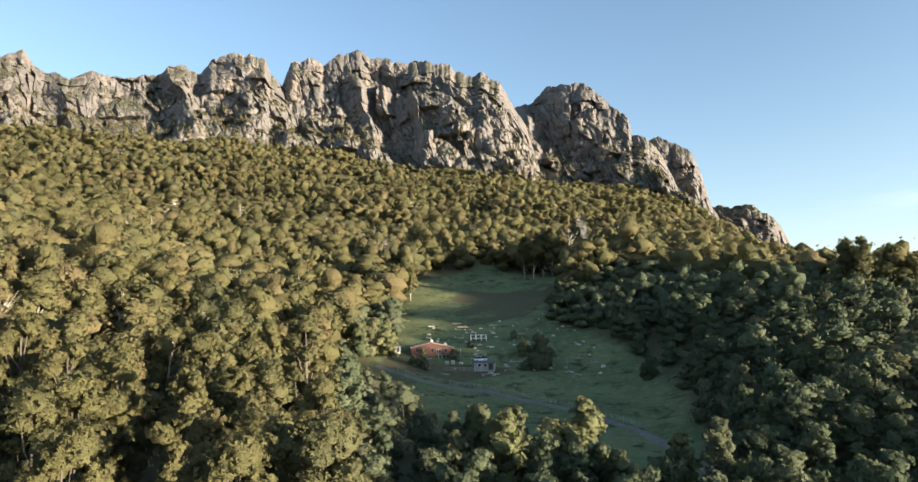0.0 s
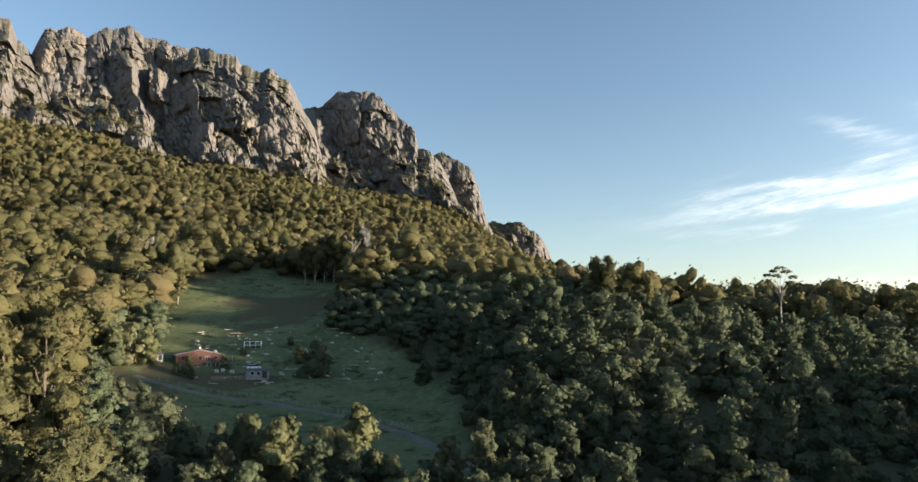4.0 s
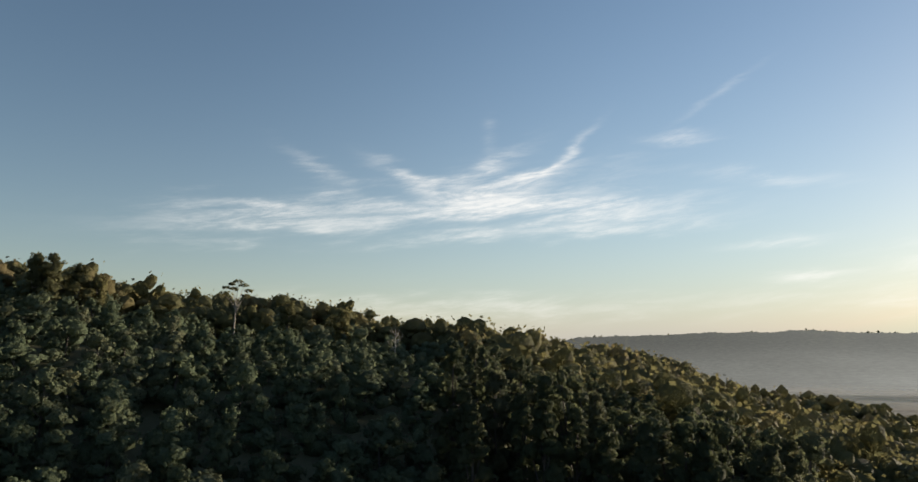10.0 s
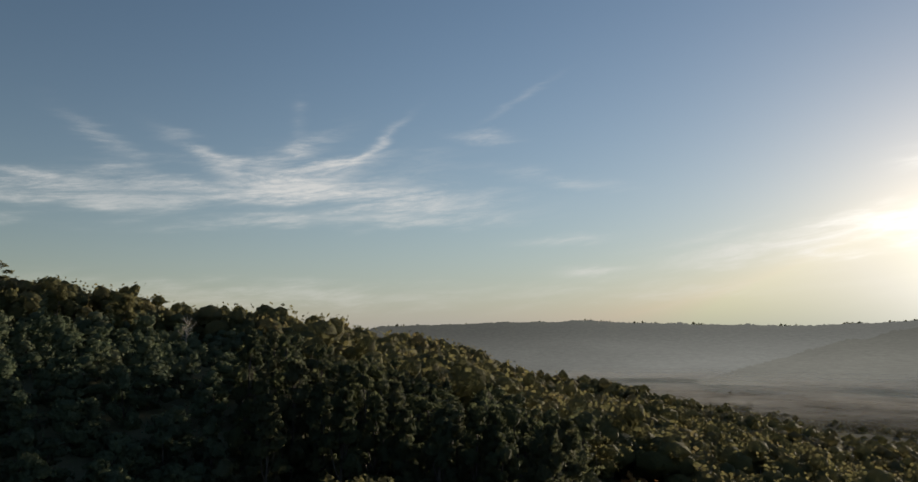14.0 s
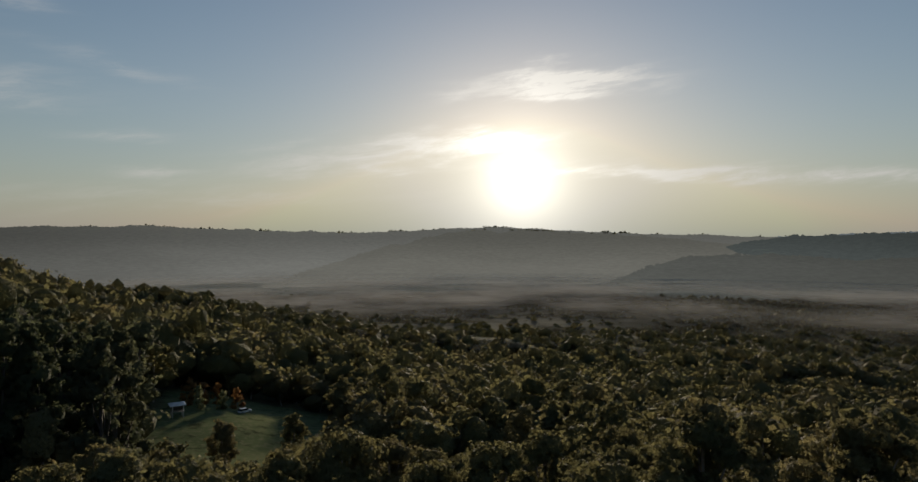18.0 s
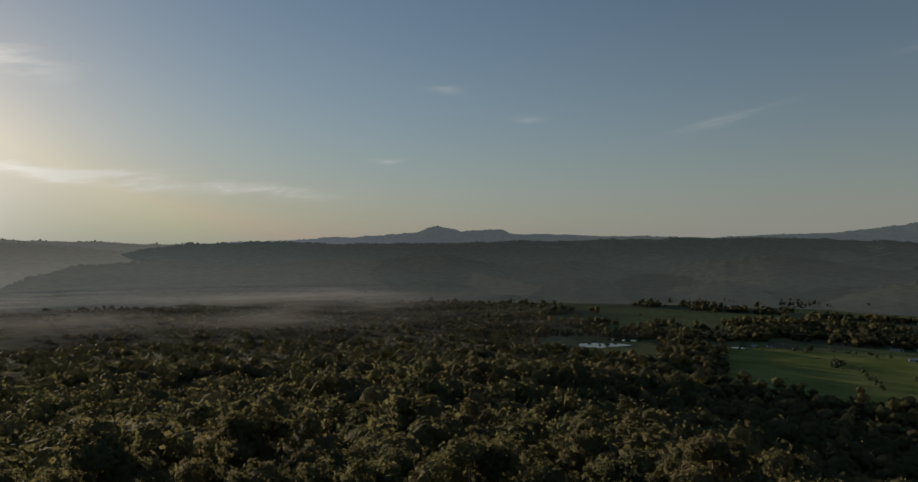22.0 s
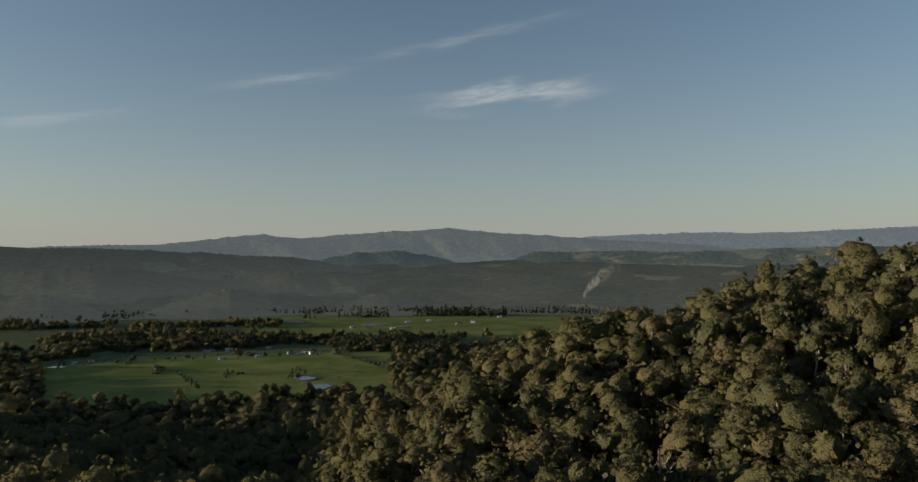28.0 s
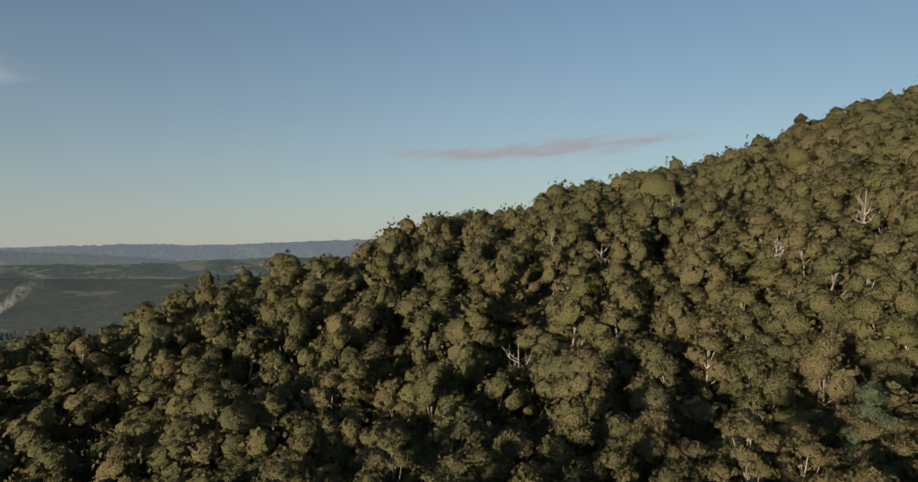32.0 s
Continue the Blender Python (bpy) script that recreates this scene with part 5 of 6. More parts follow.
def make_building(name, m, label, w, d, e, rise, wall, roof, windows=2, door=True, category="building", group=""):
    b = thing(name, m, label, category, group)
    for s in (-1, 1):
        prism("gable_wall", b, [(-d / 2, -0.6), (d / 2, -0.6), (d / 2, e), (0, e + rise), (-d / 2, e)], -0.08, 0.08, wall).matrix_basis = pose(s * (w / 2 - 0.08), 0, 0, 0, 0, 90)
        piece("long_wall", b, (w - 0.34, 0.16, e + 0.6), (0, s * (d / 2 - 0.08), -0.6), wall)
        r = prism("roof_slope", b, [(0, e + rise + 0.05), (s * (d / 2 + 0.4), e - 0.1), (s * (d / 2 + 0.4), e + 0.02), (0, e + rise + 0.17)], -w / 2 - 0.35, w / 2 + 0.35, roof)
        r.matrix_basis = pose(0, 0, 0, 0, 0, 90)
    for k in range(windows):
        add_window(b, -w / 2 + w * (k + 1) / (windows + 1.6), 1.0, min(1.4, w * 0.14), 1.0, -d / 2 - 0.03)
    if door:
        piece("door", b, (min(2.4, w * 0.22), 0.08, min(2.1, e - 0.2)), (w * 0.33, -d / 2 - 0.05, 0), DARK_TIMBER)
    return b


def rock_mesh(rng, size):
    bm = bmesh.new()
    bmesh.ops.create_icosphere(bm, subdivisions=2, radius=1.0)
    k = rng.uniform(-9, 9)
    for v in bm.verts:
        n = noise.noise(v.co * 1.3 + Vector((k, 0, 0))) * 0.45 + noise.noise(v.co * 3.1 + Vector((0, k, 0))) * 0.15
        v.co = Vector((v.co.x * size[0], v.co.y * size[1], v.co.z * size[2])) * (1 + n)
    me = bpy.data.meshes.new("rock")
    bm.to_mesh(me)
    bm.free()
    me.materials.append(STONE)
    return me


def make_meadow_things():
    rng = np.random.default_rng(77)
    make_house()
    make_building("garden_shed", spot(-5.7, 246, 0.2, 15), "small white shed beside the red house", 5.0, 3.0, 2.0, 0.6, WHITE, ROOFING, 1)
    make_building("outbuilding", spot(2.1, 231, 0.3, -6), "grey boarded outbuilding with a pale wall, by the parked car", 7.0, 4.0, 2.4, 0.4, GREY_WALL, ROOFING, 2)
    make_car(spot(1.75, 240, 0.0, 12), "white station wagon parked behind the outbuilding")
    # open pale frame on the slope
    f = thing("garden_trellis", spot(1.6, 264, 0.0, 5), "open pale timber trellis on the slope", "trellis")
    for x in (-3, -1, 1, 3):
        for y in (-1.3, 1.3):
            piece("post", f, (0.16, 0.16, 2.6), (x, y, -0.4), WHITE)
    for y in (-1.3, 1.3):
        piece("rail", f, (6.4, 0.14, 0.14), (0, y, 2.2), WHITE)
        piece("rail", f, (6.0, 0.12, 0.12), (0, y, 1.0), WHITE)
    piece("bench_top", f, (6.0, 2.4, 0.1), (0, 0, 0.8), PALE_IRON)
    # pen of posts and rails beside the outbuilding
    p = thing("stock_pen", spot(-0.2, 230, 0.0, -4), "weathered timber pen of posts and rails", "fence")
    for k in range(8):
        piece("post", p, (0.14, 0.14, 1.7), (-5 + k * 1.45, 0, -0.4), TIMBER)
        piece("post", p, (0.14, 0.14, 1.7), (-5 + k * 1.45, 3.4, -0.4), TIMBER)
    for z in (0.35, 0.75, 1.1):
        piece("rail", p, (10.3, 0.06, 0.13), (0.08, -0.1, z), TIMBER)
        piece("rail", p, (10.3, 0.06, 0.13), (0.08, 3.3, z), TIMBER)
    for az, r, s in ((-1.1, 236, 0.9), (-0.6, 236.5, 1.0), (0.1, 236, 0.8)):
        tank = thing("hay_bale", spot(az, r, 0, rng.uniform(-30, 30)), "round pale hay bale beside the pen", "bale", "bales by the pen")
        round_piece("bale", tank, 0.75 * s, 1.2, Matrix.Translation((0, 0, 0.72 * s)) @ Matrix.Rotation(radians(90), 4, "Y"), STONE, sides=20)
        round_piece("twine", tank, 0.765 * s, 0.12, Matrix.Translation((0, 0, 0.72 * s)) @ Matrix.Rotation(radians(90), 4, "Y"), TIMBER, sides=20)
    # fence along the track
    fence = thing("paddock_fence", Matrix(), "low timber post and wire fence along the gravel track", "fence")
    line = [(-5.2, 222), (-2, 219), (0.8, 214), (3.2, 208), (5.7, 201), (8, 193), (10.5, 184), (13, 176), (15.1, 168)]
    pts = []
    for (a0, r0), (a1, r1) in zip(line, line[1:]):
        pts += [(a0 + (a1 - a0) * k / 5, r0 + (r1 - r0) * k / 5) for k in range(5)]
    tops = []
    for a, r in pts:
        m = spot(a, r)
        x, y, z = m.translation
        piece("post", fence, (0.2, 0.2, 1.7), (x, y, z - 0.35), TIMBER, 0.01)
        tops.append((x, y, z))
    for h in (0.55, 1.05):
        v, fc = tube([(x, y, z + h) for x, y, z in tops], [0.015] * len(tops), 4)
        part("wire", mesh_of("wire", v, fc, [PALE_IRON]), fence)
    # pale stones, boards and logs lying about
    for k in range(120):
        az, r = rng.uniform(-3, 12), rng.uniform(225, 290)
        if not open_land(*(np.array([v]) for v in (r * math.sin(radians(az)), r * math.cos(radians(az)))))[0]:
            continue
        if k % 3:
            s = rng.uniform(0.25, 0.8)
            ob = new("rock", rock_mesh(rng, (s * 1.3, s, s * 0.6)))
            ob.matrix_world = spot(az, r, 0.1, rng.uniform(0, 360))
            tagged(ob, "pale weathered stone lying in the grass", "rock", "stones in the meadow")
        else:
            lg = thing("fallen_log", spot(az, r, 0.12, rng.uniform(0, 180)), "pale fallen log lying on the meadow", "log", "logs in the meadow")
            ln = rng.uniform(1.5, 3.5)
            v, fc = tube([(-ln, 0, 0.05), (0, rng.normal() * 0.15, 0.12), (ln, rng.normal() * 0.2, 0.06)], (0.2, 0.17, 0.1), 7)
            part("trunk", mesh_of("trunk", v, fc, [DEAD]), lg)
            v, fc = tube([(0, 0, 0.12), (0.5, 0.4, 0.5), (0.9, 0.6, 1.1)], (0.08, 0.06, 0.03), 5)
            part("branch_stub", mesh_of("branch_stub", v, fc, [DEAD]), lg)
    ob = new("standing_stone", rock_mesh(rng, (1.1, 0.9, 2.4)))
    ob.matrix_world = spot(-11.5, 214, 2.6)
    tagged(ob, "tall pale standing stone among the trees", "rock")


def make_track():
    """The gravel track below the house."""
    line = [(-7, 226), (-4.6, 218), (0.8, 210.5), (5.7, 197.5), (10.5, 180.5), (15.1, 164.5), (18, 144), (21, 129), (24, 112)]
    a = np.interp(np.linspace(0, 8, 90), np.arange(9), [p[0] for p in line])
    r = np.interp(np.linspace(0, 8, 90), np.arange(9), [p[1] for p in line])
    for _ in range(8):
        a[1:-1] = (a[:-2] + a[1:-1] + a[2:]) / 3
        r[1:-1] = (r[:-2] + r[1:-1] + r[2:]) / 3
    x, y = r * np.sin(np.radians(a)), r * np.cos(np.radians(a))
    c = np.stack([x, y], -1)
    d = np.gradient(c, axis=0)
    d /= np.linalg.norm(d, axis=1)[:, None]
    side = np.stack([-d[:, 1], d[:, 0]], -1)
    rows = [c + side * w * (1 + 0.15 * np.sin(np.arange(90) * 0.7 + w))[:, None] for w in (-1.5, -0.8, 0, 0.8, 1.5)]
    P = np.stack([np.concatenate([q, (ground_z(q[:, 0], q[:, 1]) + h)[:, None]], 1) for q, h in zip(rows, (0.05, 0.22, 0.28, 0.22, 0.05))], 1)
    me = mesh_of("track", P.reshape(-1, 3), grid_faces(90, 5), [DIRT], soft=True)
    tagged(new("track", me), "pale gravel farm track winding below the house", "road", kind="structure")


make_meadow_things()
make_track()


# Single trees that stand out
def special_tree(name, label, group, shape, mats, az, r, size=1.0, lift=0.0):
    t = tree_proto(name, label, shape, mats, group)
    t.matrix_world = spot(az, r, lift, az * 77 % 360)
    t.scale = (size,) * 3
    return t


def make_special_trees():
    rng = np.random.default_rng(31)
    bright = [wattle_shape(rng, 10, 3.2, 11, 6, 26, 0.36, (5, 8, 0.5)) for _ in range(3)]
    young = [tree_proto("young_tree", "yellow-green young tree standing in the meadow's edge, leaves lightened as if sunlit", b, (BARK, LEAF["bright"][0]), "sunlit young trees") for b in bright]
    spots = ((17.8, 122, 0.85), (10.4, 124, 1.3), (9.0, 120, 0.95), (7.4, 119, 1.05), (3.8, 118, 1.2), (2.9, 121, 1.0), (1.5, 124, 1.15), (4.7, 138, 0.9), (22.4, 110, 0.85), (12.8, 116, 0.7), (-0.3, 117, 0.9),
             (-11.2, 236, 1.35), (-7.4, 238, 1.2), (-6.3, 240, 1.15), (-8.6, 236, 1.1), (-3.2, 232, 0.55), (5.4, 246, 0.6), (24.5, 150, 0.8), (33.0, 165, 0.9))
    for k, (az, r, s) in enumerate(spots):
        ob = copy_thing(young[k % 3], spot(az, r, 0, k * 67))
        ob.scale = (s * 1.12,) * 3
    # dark bushes on the meadow and between the young trees
    dark = [tree_proto("bush", "dense dark green rounded bush on the meadow", wattle_shape(rng, 8, 3.8, 10, 6, 24, 0.38, (5, 8, 0.5), low=0.02), (BARK, LEAF["wattle"][0]), "dark bushes round the meadow") for _ in range(3)]
    # the bush at -0.5, 241.5 is added to shade the house front
    for k, (az, r, s) in enumerate(((6.6, 232, 1.5), (7.3, 236, 0.7), (-0.5, 241.5, 0.5), (11.2, 268, 0.7), (15.6, 222, 0.9), (-0.9, 116, 0.95), (0.6, 118, 0.85),
                                    (2.2, 117, 0.8), (5.4, 119, 0.9), (6.4, 123, 0.8), (8.3, 117, 0.85), (9.8, 119, 0.8), (11.6, 120, 0.95), (13.2, 118, 0.8), (-2.5, 118, 0.9), (-4, 232, 0.45), (4.6, 262, 0.4), (0.9, 256, 0.35), (-2.9, 229, 0.4))):
        ob = copy_thing(dark[k % 3], spot(az, r, 0, k * 67))
        ob.scale = (s,) * 3
    # tall gums at the head of the meadow and along the skyline
    gums = [tree_proto("eucalyptus_tree", "large old eucalypt standing clear of its neighbours", gum_shape(rng, 25, 5.2, 14, 7, 26, 0.46, (5, 8, 0.5)), (BARK, LEAF["gum"][0]), "tall single eucalypts") for _ in range(3)]
    for k, (az, r, s) in enumerate(((5.6, 392, 1.0), (6.4, 390, 1.15), (7.2, 392, 1.1), (8.0, 388, 1.18), (8.9, 392, 0.95), (30.4, 262, 0.82), (31.3, 258, 0.86), (33.1, 262, 0.8), (34.4, 262, 0.72),
                                    (-5.3, 345, 0.8), (-4.2, 348, 0.7), (48.5, 262, 0.8), (53, 268, 0.75), (88.4, 212, 1.0), (96.0, 150, 0.60), (101.5, 165, 0.6), (105.5, 172, 0.95), (108.5, 200, 0.85))):
        ob = copy_thing(gums[k % 3], spot(az, r, 0, k * 51))
        ob.scale = (s,) * 3
    # a lone flat-topped tree: bare forked limbs with tufts at their ends
    ends = np.array([(-4.6, 0.5, 25.5), (-2.6, -1.0, 27.8), (-0.4, 0.8, 29.0), (1.9, -0.4, 28.2), (3.9, 0.6, 26.6), (4.6, -0.8, 24.6), (-3.4, 1.2, 23.6), (0.8, 1.4, 26.2)])
    limbs = [tube([(0, 0, -1.5), (0.3, 0, 10), (0, 0.2, 19)], (0.42, 0.32, 0.22), 7)]
    limbs += [tube([(0, 0.2, 17 + k * 0.25), (e[0] * 0.45, e[1] * 0.5, 19.5 + (e[2] - 19.5) * 0.4), e], (0.17, 0.12, 0.04), 5) for k, e in enumerate(ends)]
    out = ends - np.array([0, 0, 22.0])
    leafy = cards(rng, ends, rng.uniform(1.4, 2.2, len(ends)), 80, 0.42, 0.55, 0.5, out / np.linalg.norm(out, axis=1)[:, None])
    special_tree("eucalyptus_tree", "lone tall eucalypt with sparse flat-topped crown on the skyline", "tall single eucalypts", (join(limbs), leafy), (BARK, LEAF["gum"][0]), 44.4, 245, 0.9)
    special_tree("cypress_tree", "dense bright green conifer at the foot of the slope", "green conifers", pine_shape(rng, 24, 6.0, 20, 7, 24, 0.40, (5, 8, 0.5)), (BARK, LEAF["wattle"][0]), 294.5, 112, 1.0)
    for protos in (young, gums, dark):
        for ob in protos:
            for o in (*ob.children, ob):
                bpy.data.objects.remove(o)
    # bleached dead trees
    dead = [tree_proto("dead_tree", "bleached dead eucalypt with bare pale limbs", (dead_shape(rng, 20, 11), None), (DEAD,), "dead trees in the forest") for _ in range(4)]
    places = [(9.5, 402, 1.35), (57.5, 262, 0.8), (257.9, 150, 0.7), (260.0, 152, 0.65), (261.5, 150, 0.55), (256.0, 150, 0.6), (271.5, 205, 0.8), (281.4, 236, 0.85), (283.0, 190, 0.75), (289, 186, 0.8), (295, 205, 0.85)]
    places += [(rng.uniform(222, 297), rng.uniform(110, 240), rng.uniform(0.6, 0.82)) for _ in range(14)]
    places += [(rng.uniform(-36, 20), rng.uniform(380, 760), rng.uniform(0.65, 1.0)) for _ in range(70)]
    places += [(rng.uniform(-36, -10), rng.uniform(150, 380), rng.uniform(0.8, 1.0)) for _ in range(9)]
    for k, (az, r, s) in enumerate(places):
        a = radians(az)
        if open_land(np.array([r * math.sin(a)]), np.array([r * math.cos(a)]))[0] and k > 1:
            continue
        ob = copy_thing(dead[k % 4], spot(az, r, 0, k * 83))
        ob.scale = (s,) * 3
    for ob in dead:
        for o in (*ob.children, ob):
            bpy.data.objects.remove(o)
    # autumn trees by the hut in the clearing
    for az, r, s, kind in ((93.4, 240, 0.85, "autumn"), (94.5, 243, 0.75, "autumn"), (95.4, 247, 0.7, "autumn"), (97.0, 241, 0.75, "autumn"), (94.1, 233, 0.75, "bright"), (95.8, 236, 0.65, "bright")):
        special_tree("garden_tree", "orange-leaved autumn tree beside the hut" if kind == "autumn" else "yellow-green garden tree beside the hut", "garden trees in the clearing",
                     wattle_shape(rng, 10, 3.0, 8, 6, 16, 0.36, (4, 7, 0.5)), (BARK, LEAF[kind][0]), az, r, s)


make_special_trees()


# Clearing, farms, ponds
def make_valley():
    rng = np.random.default_rng(5)
    hut = thing("lookout_hut", spot(92.5, 222, 0.0, 10), "small raised hut with pale iron roof on timber posts", "hut")
    for x in (-1.6, 1.6):
        for y in (-1.2, 1.2):
            piece("post", hut, (0.2, 0.2, 4.2), (x, y, -0.5), WHITE)
    piece("platform", hut, (3.8, 3.0, 0.15), (0, 0, 1.6), TIMBER)
    piece("back_wall", hut, (3.4, 0.12, 1.9), (0, 1.1, 1.76), DARK_TIMBER)
    piece("roof", hut, (4.8, 3.8, 0.12), (0, 0, 3.72), PALE_IRON, turn=(6, 0, 0))
    make_car(spot(97.6, 236, 0.0, 30), "pale car parked in the clearing beside the garden trees")
    lots = [(198.5, 1068, 14, 7, 3.2, WHITE, 4), (201.2, 1075, 9, 6, 3.0, WHITE, -8), (203.8, 1100, 11, 7, 3.4, PALE_IRON, 20), (204.5, 1085, 8, 6, 3.0, WHITE, 0), (205.0, 1104, 12, 7, 3.6, PALE_IRON, -15),
            (205.5, 1090, 7, 6, 4.2, WHITE, 30), (206.2, 1088, 8, 5, 2.8, WHITE, 5), (207.3, 1080, 6, 5, 3.6, WHITE, 0), (189.3, 1120, 16, 8, 3.4, PALE_IRON, 12), (190.2, 1140, 12, 8, 3.2, GREY_WALL, -10), (188.1, 1108, 9, 6, 3, WHITE, 0),
            (197.5, 1165, 22, 9, 3.6, PALE_IRON, 5), (199.0, 1170, 14, 8, 3.4, WHITE, -10), (202.2, 1180, 18, 8, 3.4, PALE_IRON, 8), (189.5, 1300, 13, 8, 3.2, WHITE, 0), (199.0, 1580, 18, 9, 4, PALE_IRON, 10),
            (209.0, 1500, 14, 8, 3.6, WHITE, 12), (210.3, 1480, 20, 9, 4, PALE_IRON, 0), (212.3, 1450, 15, 8, 3.6, WHITE, -9), (213.6, 1600, 17, 8, 4, WHITE, 5), (215.4, 1640, 16, 9, 4, WHITE, 0), (218.0, 1560, 18, 9, 4, PALE_IRON, 14),
            (219.2, 1600, 14, 8, 4, WHITE, -5), (221.5, 1750, 18, 9, 4, WHITE, 8), (181.5, 1240, 10, 7, 3, PALE_IRON, 0)]
    for az, r, w, d, e, wall, turn in lots:
        w, d, e = w * 0.75, d * 0.75, e * 0.85
        make_building("farm_building", spot(az, r, 0.3, turn), "small pale farm building with low gable roof in the valley", w, d, e, d * 0.16, wall, PALE_IRON if wall is WHITE else ROOFING, 3, True, "farm building", "farm buildings in the valley")
    # ponds and dams
    for az, r, w, d in ((176.3, 1050, 34, 26), (178.0, 1120, 22, 12), (206.2, 805, 16, 14), (205.0, 868, 15, 12), (203.4, 1690, 34, 40), (204.6, 1650, 20, 18), (211.0, 1560, 36, 22), (187.0, 1085, 13, 8), (213.2, 1500, 16, 10)):
        ang = np.linspace(0, 2 * np.pi, 40, endpoint=False)
        k = 1 + 0.22 * np.sin(2 * ang + az) + 0.12 * np.sin(3 * ang + r) + 0.06 * np.sin(7 * ang)
        bm = bmesh.new()
        top = [bm.verts.new((w * q * math.cos(a), d * q * math.sin(a), 0.0)) for a, q in zip(ang, k)]
        low = [bm.verts.new((v.co.x * 1.03, v.co.y * 1.03, -3.0)) for v in top]
        bm.faces.new(top)
        for i in range(40):
            bm.faces.new((top[i], low[i], low[(i + 1) % 40], top[(i + 1) % 40]))
        me = bpy.data.meshes.new("pond")
        bm.to_mesh(me)
        bm.free()
        me.materials.append(WATER)
        ob = new("pond", me)
        a = radians(az)
        ob.matrix_world = pose(r * math.sin(a), r * math.cos(a), float(ground_z(np.array([r * math.sin(a)]), np.array([r * math.cos(a)]))[0]) + 0.9, 0, 0, -az)
        tagged(ob, "still farm pond reflecting the pale sky", "pond", "ponds in the valley")
    # bushes along the creek and hedges round the field
    az = np.concatenate([rng.normal(193.8, 0.25, 26), np.linspace(195.2, 196.6, 16), np.linspace(207.6, 213.2, 60), rng.uniform(187, 207, 50), rng.normal(199.5, 0.6, 8), rng.normal(204.5, 0.4, 14)])
    r = np.concatenate([rng.normal(985, 18, 26), np.linspace(960, 840, 16), np.linspace(1085, 880, 60), 1098 + rng.normal(0, 16, 50), rng.normal(930, 10, 8), rng.normal(900, 18, 14)]) + rng.normal(0, 4, len(az))
    x, y = r * np.sin(np.radians(az)), r * np.cos(np.radians(az))
    woods("creek_scrub", "dark low scrub along the creek and the field's edge", "wattle", 1, x, y, rng.uniform(0.25, 0.6, len(x)))
    # dense wattle grove on the shaded side of the meadow
    x, y = scatter(262, 345, 6.5, 21, 5.4, 61)
    x, y = x[~open_land(x, y)], y[~open_land(x, y)]
    tall = np.minimum(view_headroom(x, y) / 13.5, rng.uniform(0.6, 0.85, len(x)))
    woods("wattle_woods", "dark green wattle thicket in the shaded hollow", "wattle", 1, x[tall > 0.25], y[tall > 0.25], tall[tall > 0.25])
    # low scrub under the trees round the meadow
    az = np.concatenate([rng.uniform(-5.5, 9, 150), rng.uniform(-7.5, -5.2, 90), rng.uniform(8, 14, 50)])
    r = np.concatenate([rng.uniform(432, 470, 150), rng.uniform(250, 440, 90), rng.uniform(330, 400, 50)])
    x, y = r * np.sin(np.radians(az)), r * np.cos(np.radians(az))
    keep = ~open_land(x, y)
    x, y = x[keep], y[keep]
    woods("edge_scrub", "low green scrub under the trees round the meadow", "wattle", 1, x, y, rng.uniform(0.3, 0.6, len(x)))
    # belts of trees beyond the field; dark leaf puts their shade into colour
    for a0, a1, r0, r1, sp, sd in ((207, 218, 1105, 1260, 11, 51), (188, 204, 1210, 1330, 12, 52), (160, 186, 1150, 1190, 14, 53), (212, 224, 860, 1100, 11, 54), (205, 212, 1760, 1830, 12, 55), (214, 222, 1780, 1880, 12, 56), (182, 230, 1885, 1945, 15, 57)):
        x, y = scatter(r0, r1, a0, a1, sp, sd)
        gap = fbm(x / 70, y / 110, seed=sd) > (0.46 if r1 < 1400 else 0.38)
        x, y = x[gap], y[gap]
        woods("tree_belt", "belt of tall trees between the valley's fields, shade put into dark leaves", "pine", 0, x, y, rng.uniform(0.45, 0.85, len(x)))
    # trees along the crest of the far hills
    for name, dist, _, _, _, heads, heights in HILLS[:2]:
        mids = rng.uniform(heads[0] + 12, heads[-1] - 14, 16)
        a = np.concatenate([c + rng.normal(0, 0.35, int(rng.integers(4, 20))) for c in mids] + [np.linspace(117.6, 121.4, 34), rng.uniform(heads[0] + 10, heads[-1] - 14, 60)])
        z = hill_crest(a, heads, heights, dist) + CAM_Z - 9
        woods("crest_trees", "scattered trees along the crest of the far hill", "gum", 0, dist * np.sin(np.radians(a)), dist * np.cos(np.radians(a)), rng.uniform(0.3, 0.62, len(a)) * dist / 2500, z=z)


make_valley()


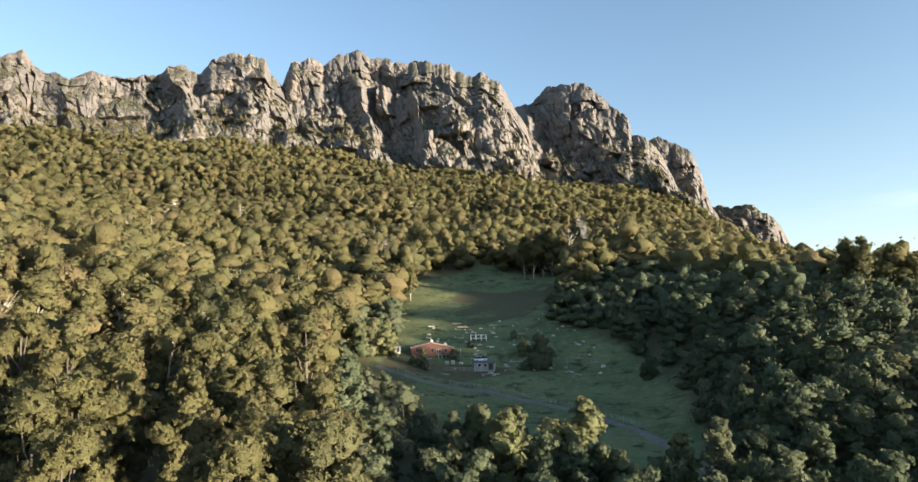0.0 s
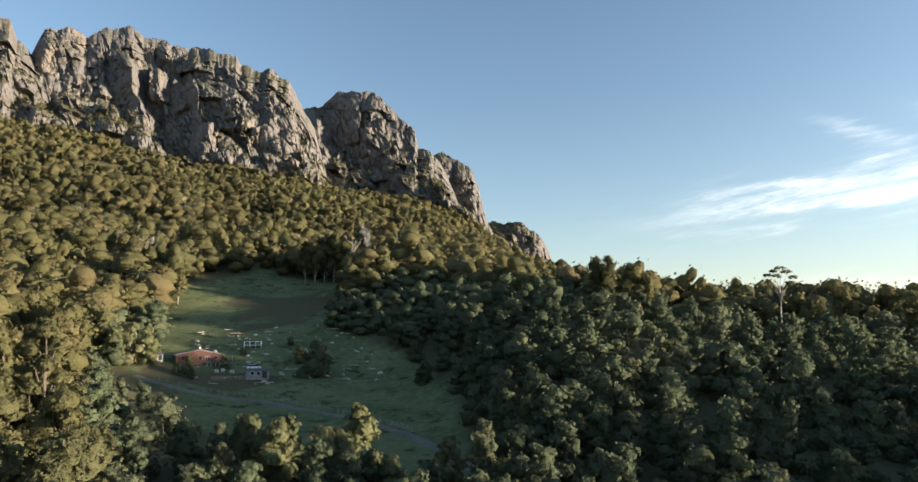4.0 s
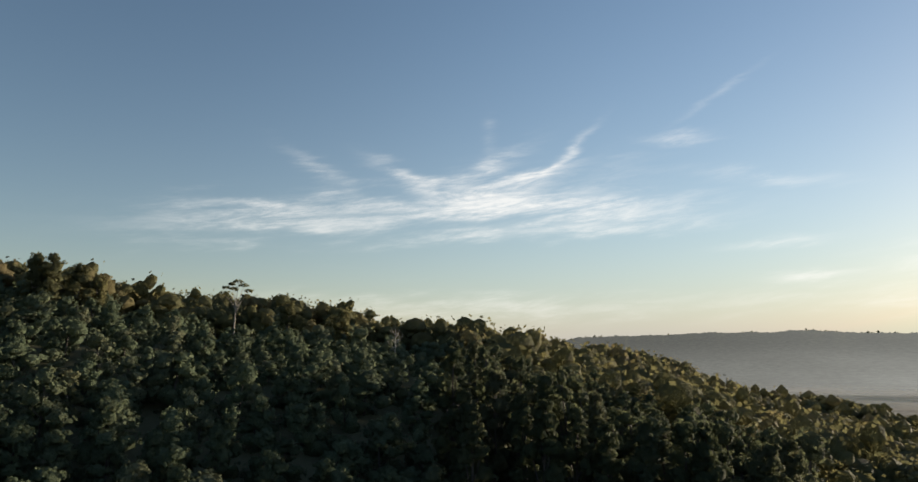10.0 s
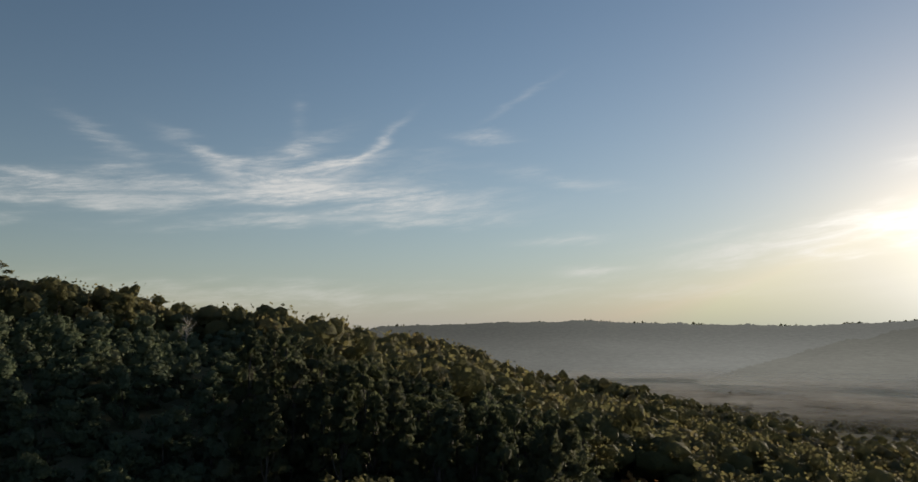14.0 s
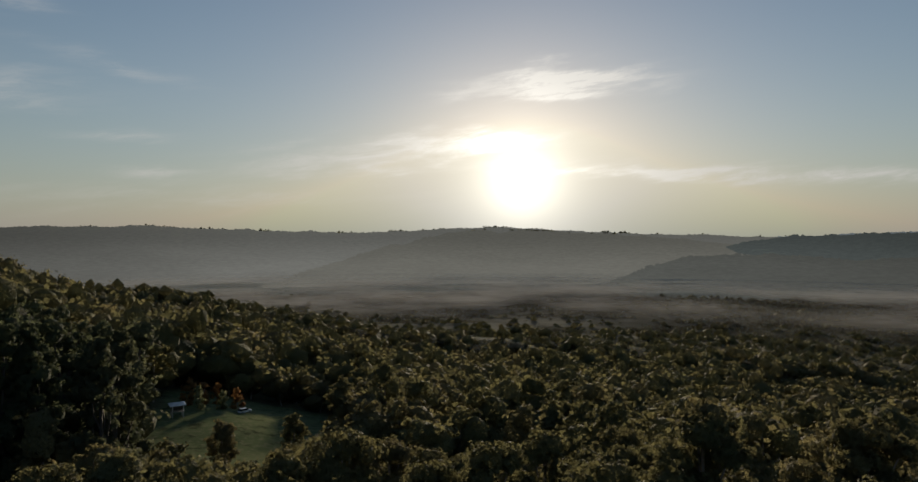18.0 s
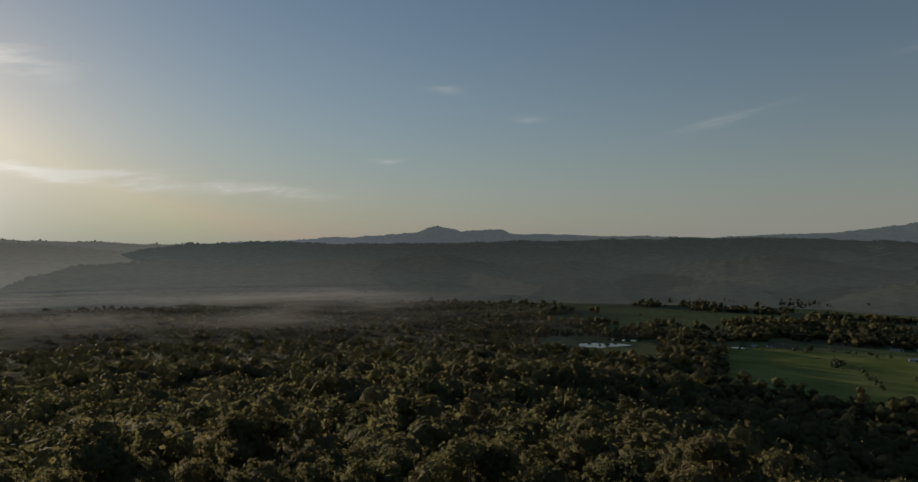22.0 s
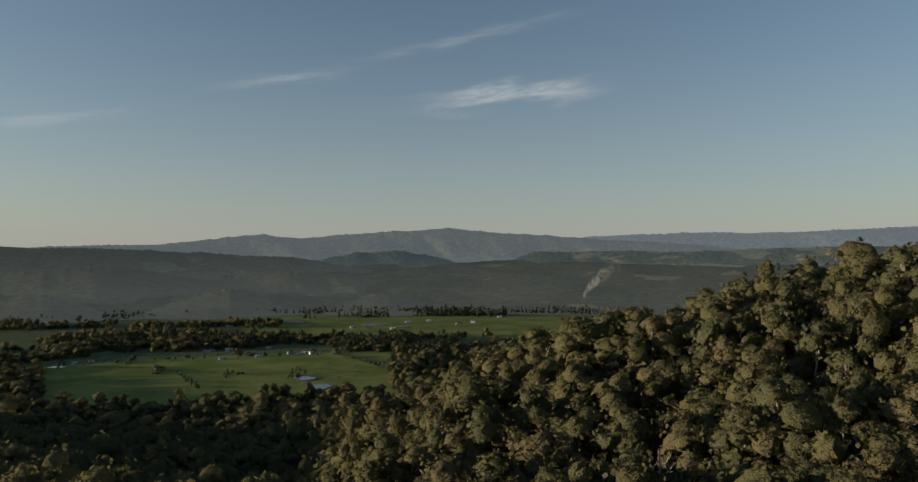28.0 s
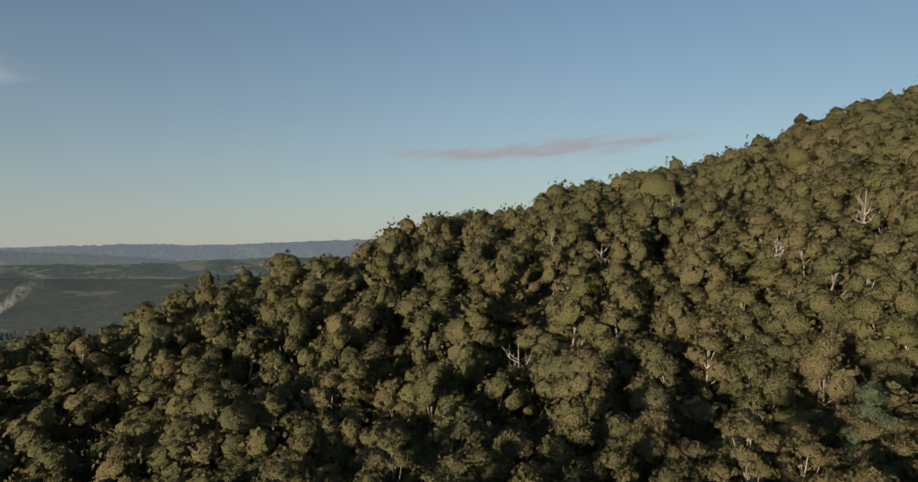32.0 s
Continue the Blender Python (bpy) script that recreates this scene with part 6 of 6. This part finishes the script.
# Mist on the valley floor, an added treetop haze sheet and two smoke plumes
def make_mist():
    mist = vapour_material("mist", 0.004, 1.25, (1, 1, 1), (0.86, 0.86, 0.84))
    az, r = np.radians(np.linspace(62, 172, 116)), np.geomspace(1040, 2900, 44)
    for h in (22, 32):
        R, A = np.meshgrid(r, az, indexing="ij")
        x, y = R * np.sin(A), R * np.cos(A)
        z = h + 0 * x
        edge = smooth(R, 1040, 1350) * (1 - smooth(R, 2000, 2880)) * smooth(np.degrees(A), 62, 90) * (1 - smooth(np.degrees(A), 150, 171))
        thick = edge * smooth(fbm(x / 420, y / 300, seed=87), 0.1, 0.55) * (1.3 - h / 44)
        me = mesh_of("mist_layer", np.stack([x, y, z], -1).reshape(-1, 3), grid_faces(len(r), len(az)), [mist], soft=True, thick=thick.ravel())
        tagged(new("mist_layer", me), "thin pale morning mist lying over the valley floor", "mist", kind="stuff")


def make_treetop_haze():
    """A thin haze sheet added among the valley side's treetops to lift dark gaps."""
    mist = vapour_material("treetop_haze", 0.006, 0.42, (1, 1, 1), (0.50, 0.51, 0.46))
    az, r = np.radians(np.linspace(93, 186, 110)), np.geomspace(125, 1960, 80)
    R, A = np.meshgrid(r, az, indexing="ij")
    x, y = R * np.sin(A), R * np.cos(A)
    # thicker round the sun's heading, standing in for its glare
    edge = (0.45 * smooth(R, 130, 300) + 0.55 * smooth(R, 400, 1150)) * (1 - smooth(R, 1700, 1950)) * smooth(np.degrees(A) - 14 * (1 - smooth(R, 260, 420)), 93, 112) * (1 + 1.2 * np.exp(-((np.degrees(A) - 121) / 15) ** 2)) * (1 - smooth(np.degrees(A), 158, 185))
    me = mesh_of("mist_layer", np.stack([x, y, ground_z(x, y) + 11 + 2 * smooth(R, 250, 1100)], -1).reshape(-1, 3), grid_faces(len(r), len(az)), [mist], soft=True, thick=edge.ravel())
    tagged(new("mist_layer", me), "thin pale sheet added among the valley side's treetops to stand in for haze", "mist", kind="stuff")


def make_smoke(az, r, z0, height, width, drift, seed, density=0.14):
    rng = np.random.default_rng(seed)
    mat = vapour_material("smoke", 1.6 / width, density, (1, 1, 0.6), (0.80, 0.81, 0.83))
    vs, fs, ts, n = [], [], [], 0
    for k in range(22):
        f = (k + 0.5) / 22
        u, v = np.meshgrid(np.linspace(0.06, np.pi - 0.06, 9), np.linspace(0, 2 * np.pi, 12, endpoint=False), indexing="ij")
        s = width * (0.16 + 0.75 * f) * rng.uniform(0.6, 1.1)
        p = np.stack([np.sin(u) * np.cos(v) * s, np.sin(u) * np.sin(v) * s, np.cos(u) * s * 1.3], -1)
        p = p * (1 + 0.5 * (fbm(p[..., 0] / s + k, p[..., 1] / s, p[..., 2] / s, seed=seed) - 0.5))[..., None]
        p += np.array([drift * f ** 1.4 + rng.normal() * width * 0.3 * f, rng.normal() * width * 0.3, height * f])
        vs.append(p.reshape(-1, 3))
        fs.append(grid_faces(9, 12, True) + n)
        ts.append(np.full(p.shape[0] * p.shape[1], (1 - f) ** 0.7))
        n += p.shape[0] * p.shape[1]
    me = mesh_of("smoke_plume", np.concatenate(vs), np.concatenate(fs), [mat], soft=True, thick=np.concatenate(ts))
    ob = new("smoke_plume", me)
    m = spot(az, r)
    m.translation.z = z0
    ob.matrix_world = m
    tagged(ob, "thin pale smoke rising from a fire among the trees", "smoke", kind="stuff")


make_mist()
make_treetop_haze()
make_smoke(11.0, 386, CAM_Z + 42, 22, 2.6, -3, 3, 0.16)
make_smoke(228.6, 1500, 70, 66, 15, 70, 9, 0.11)
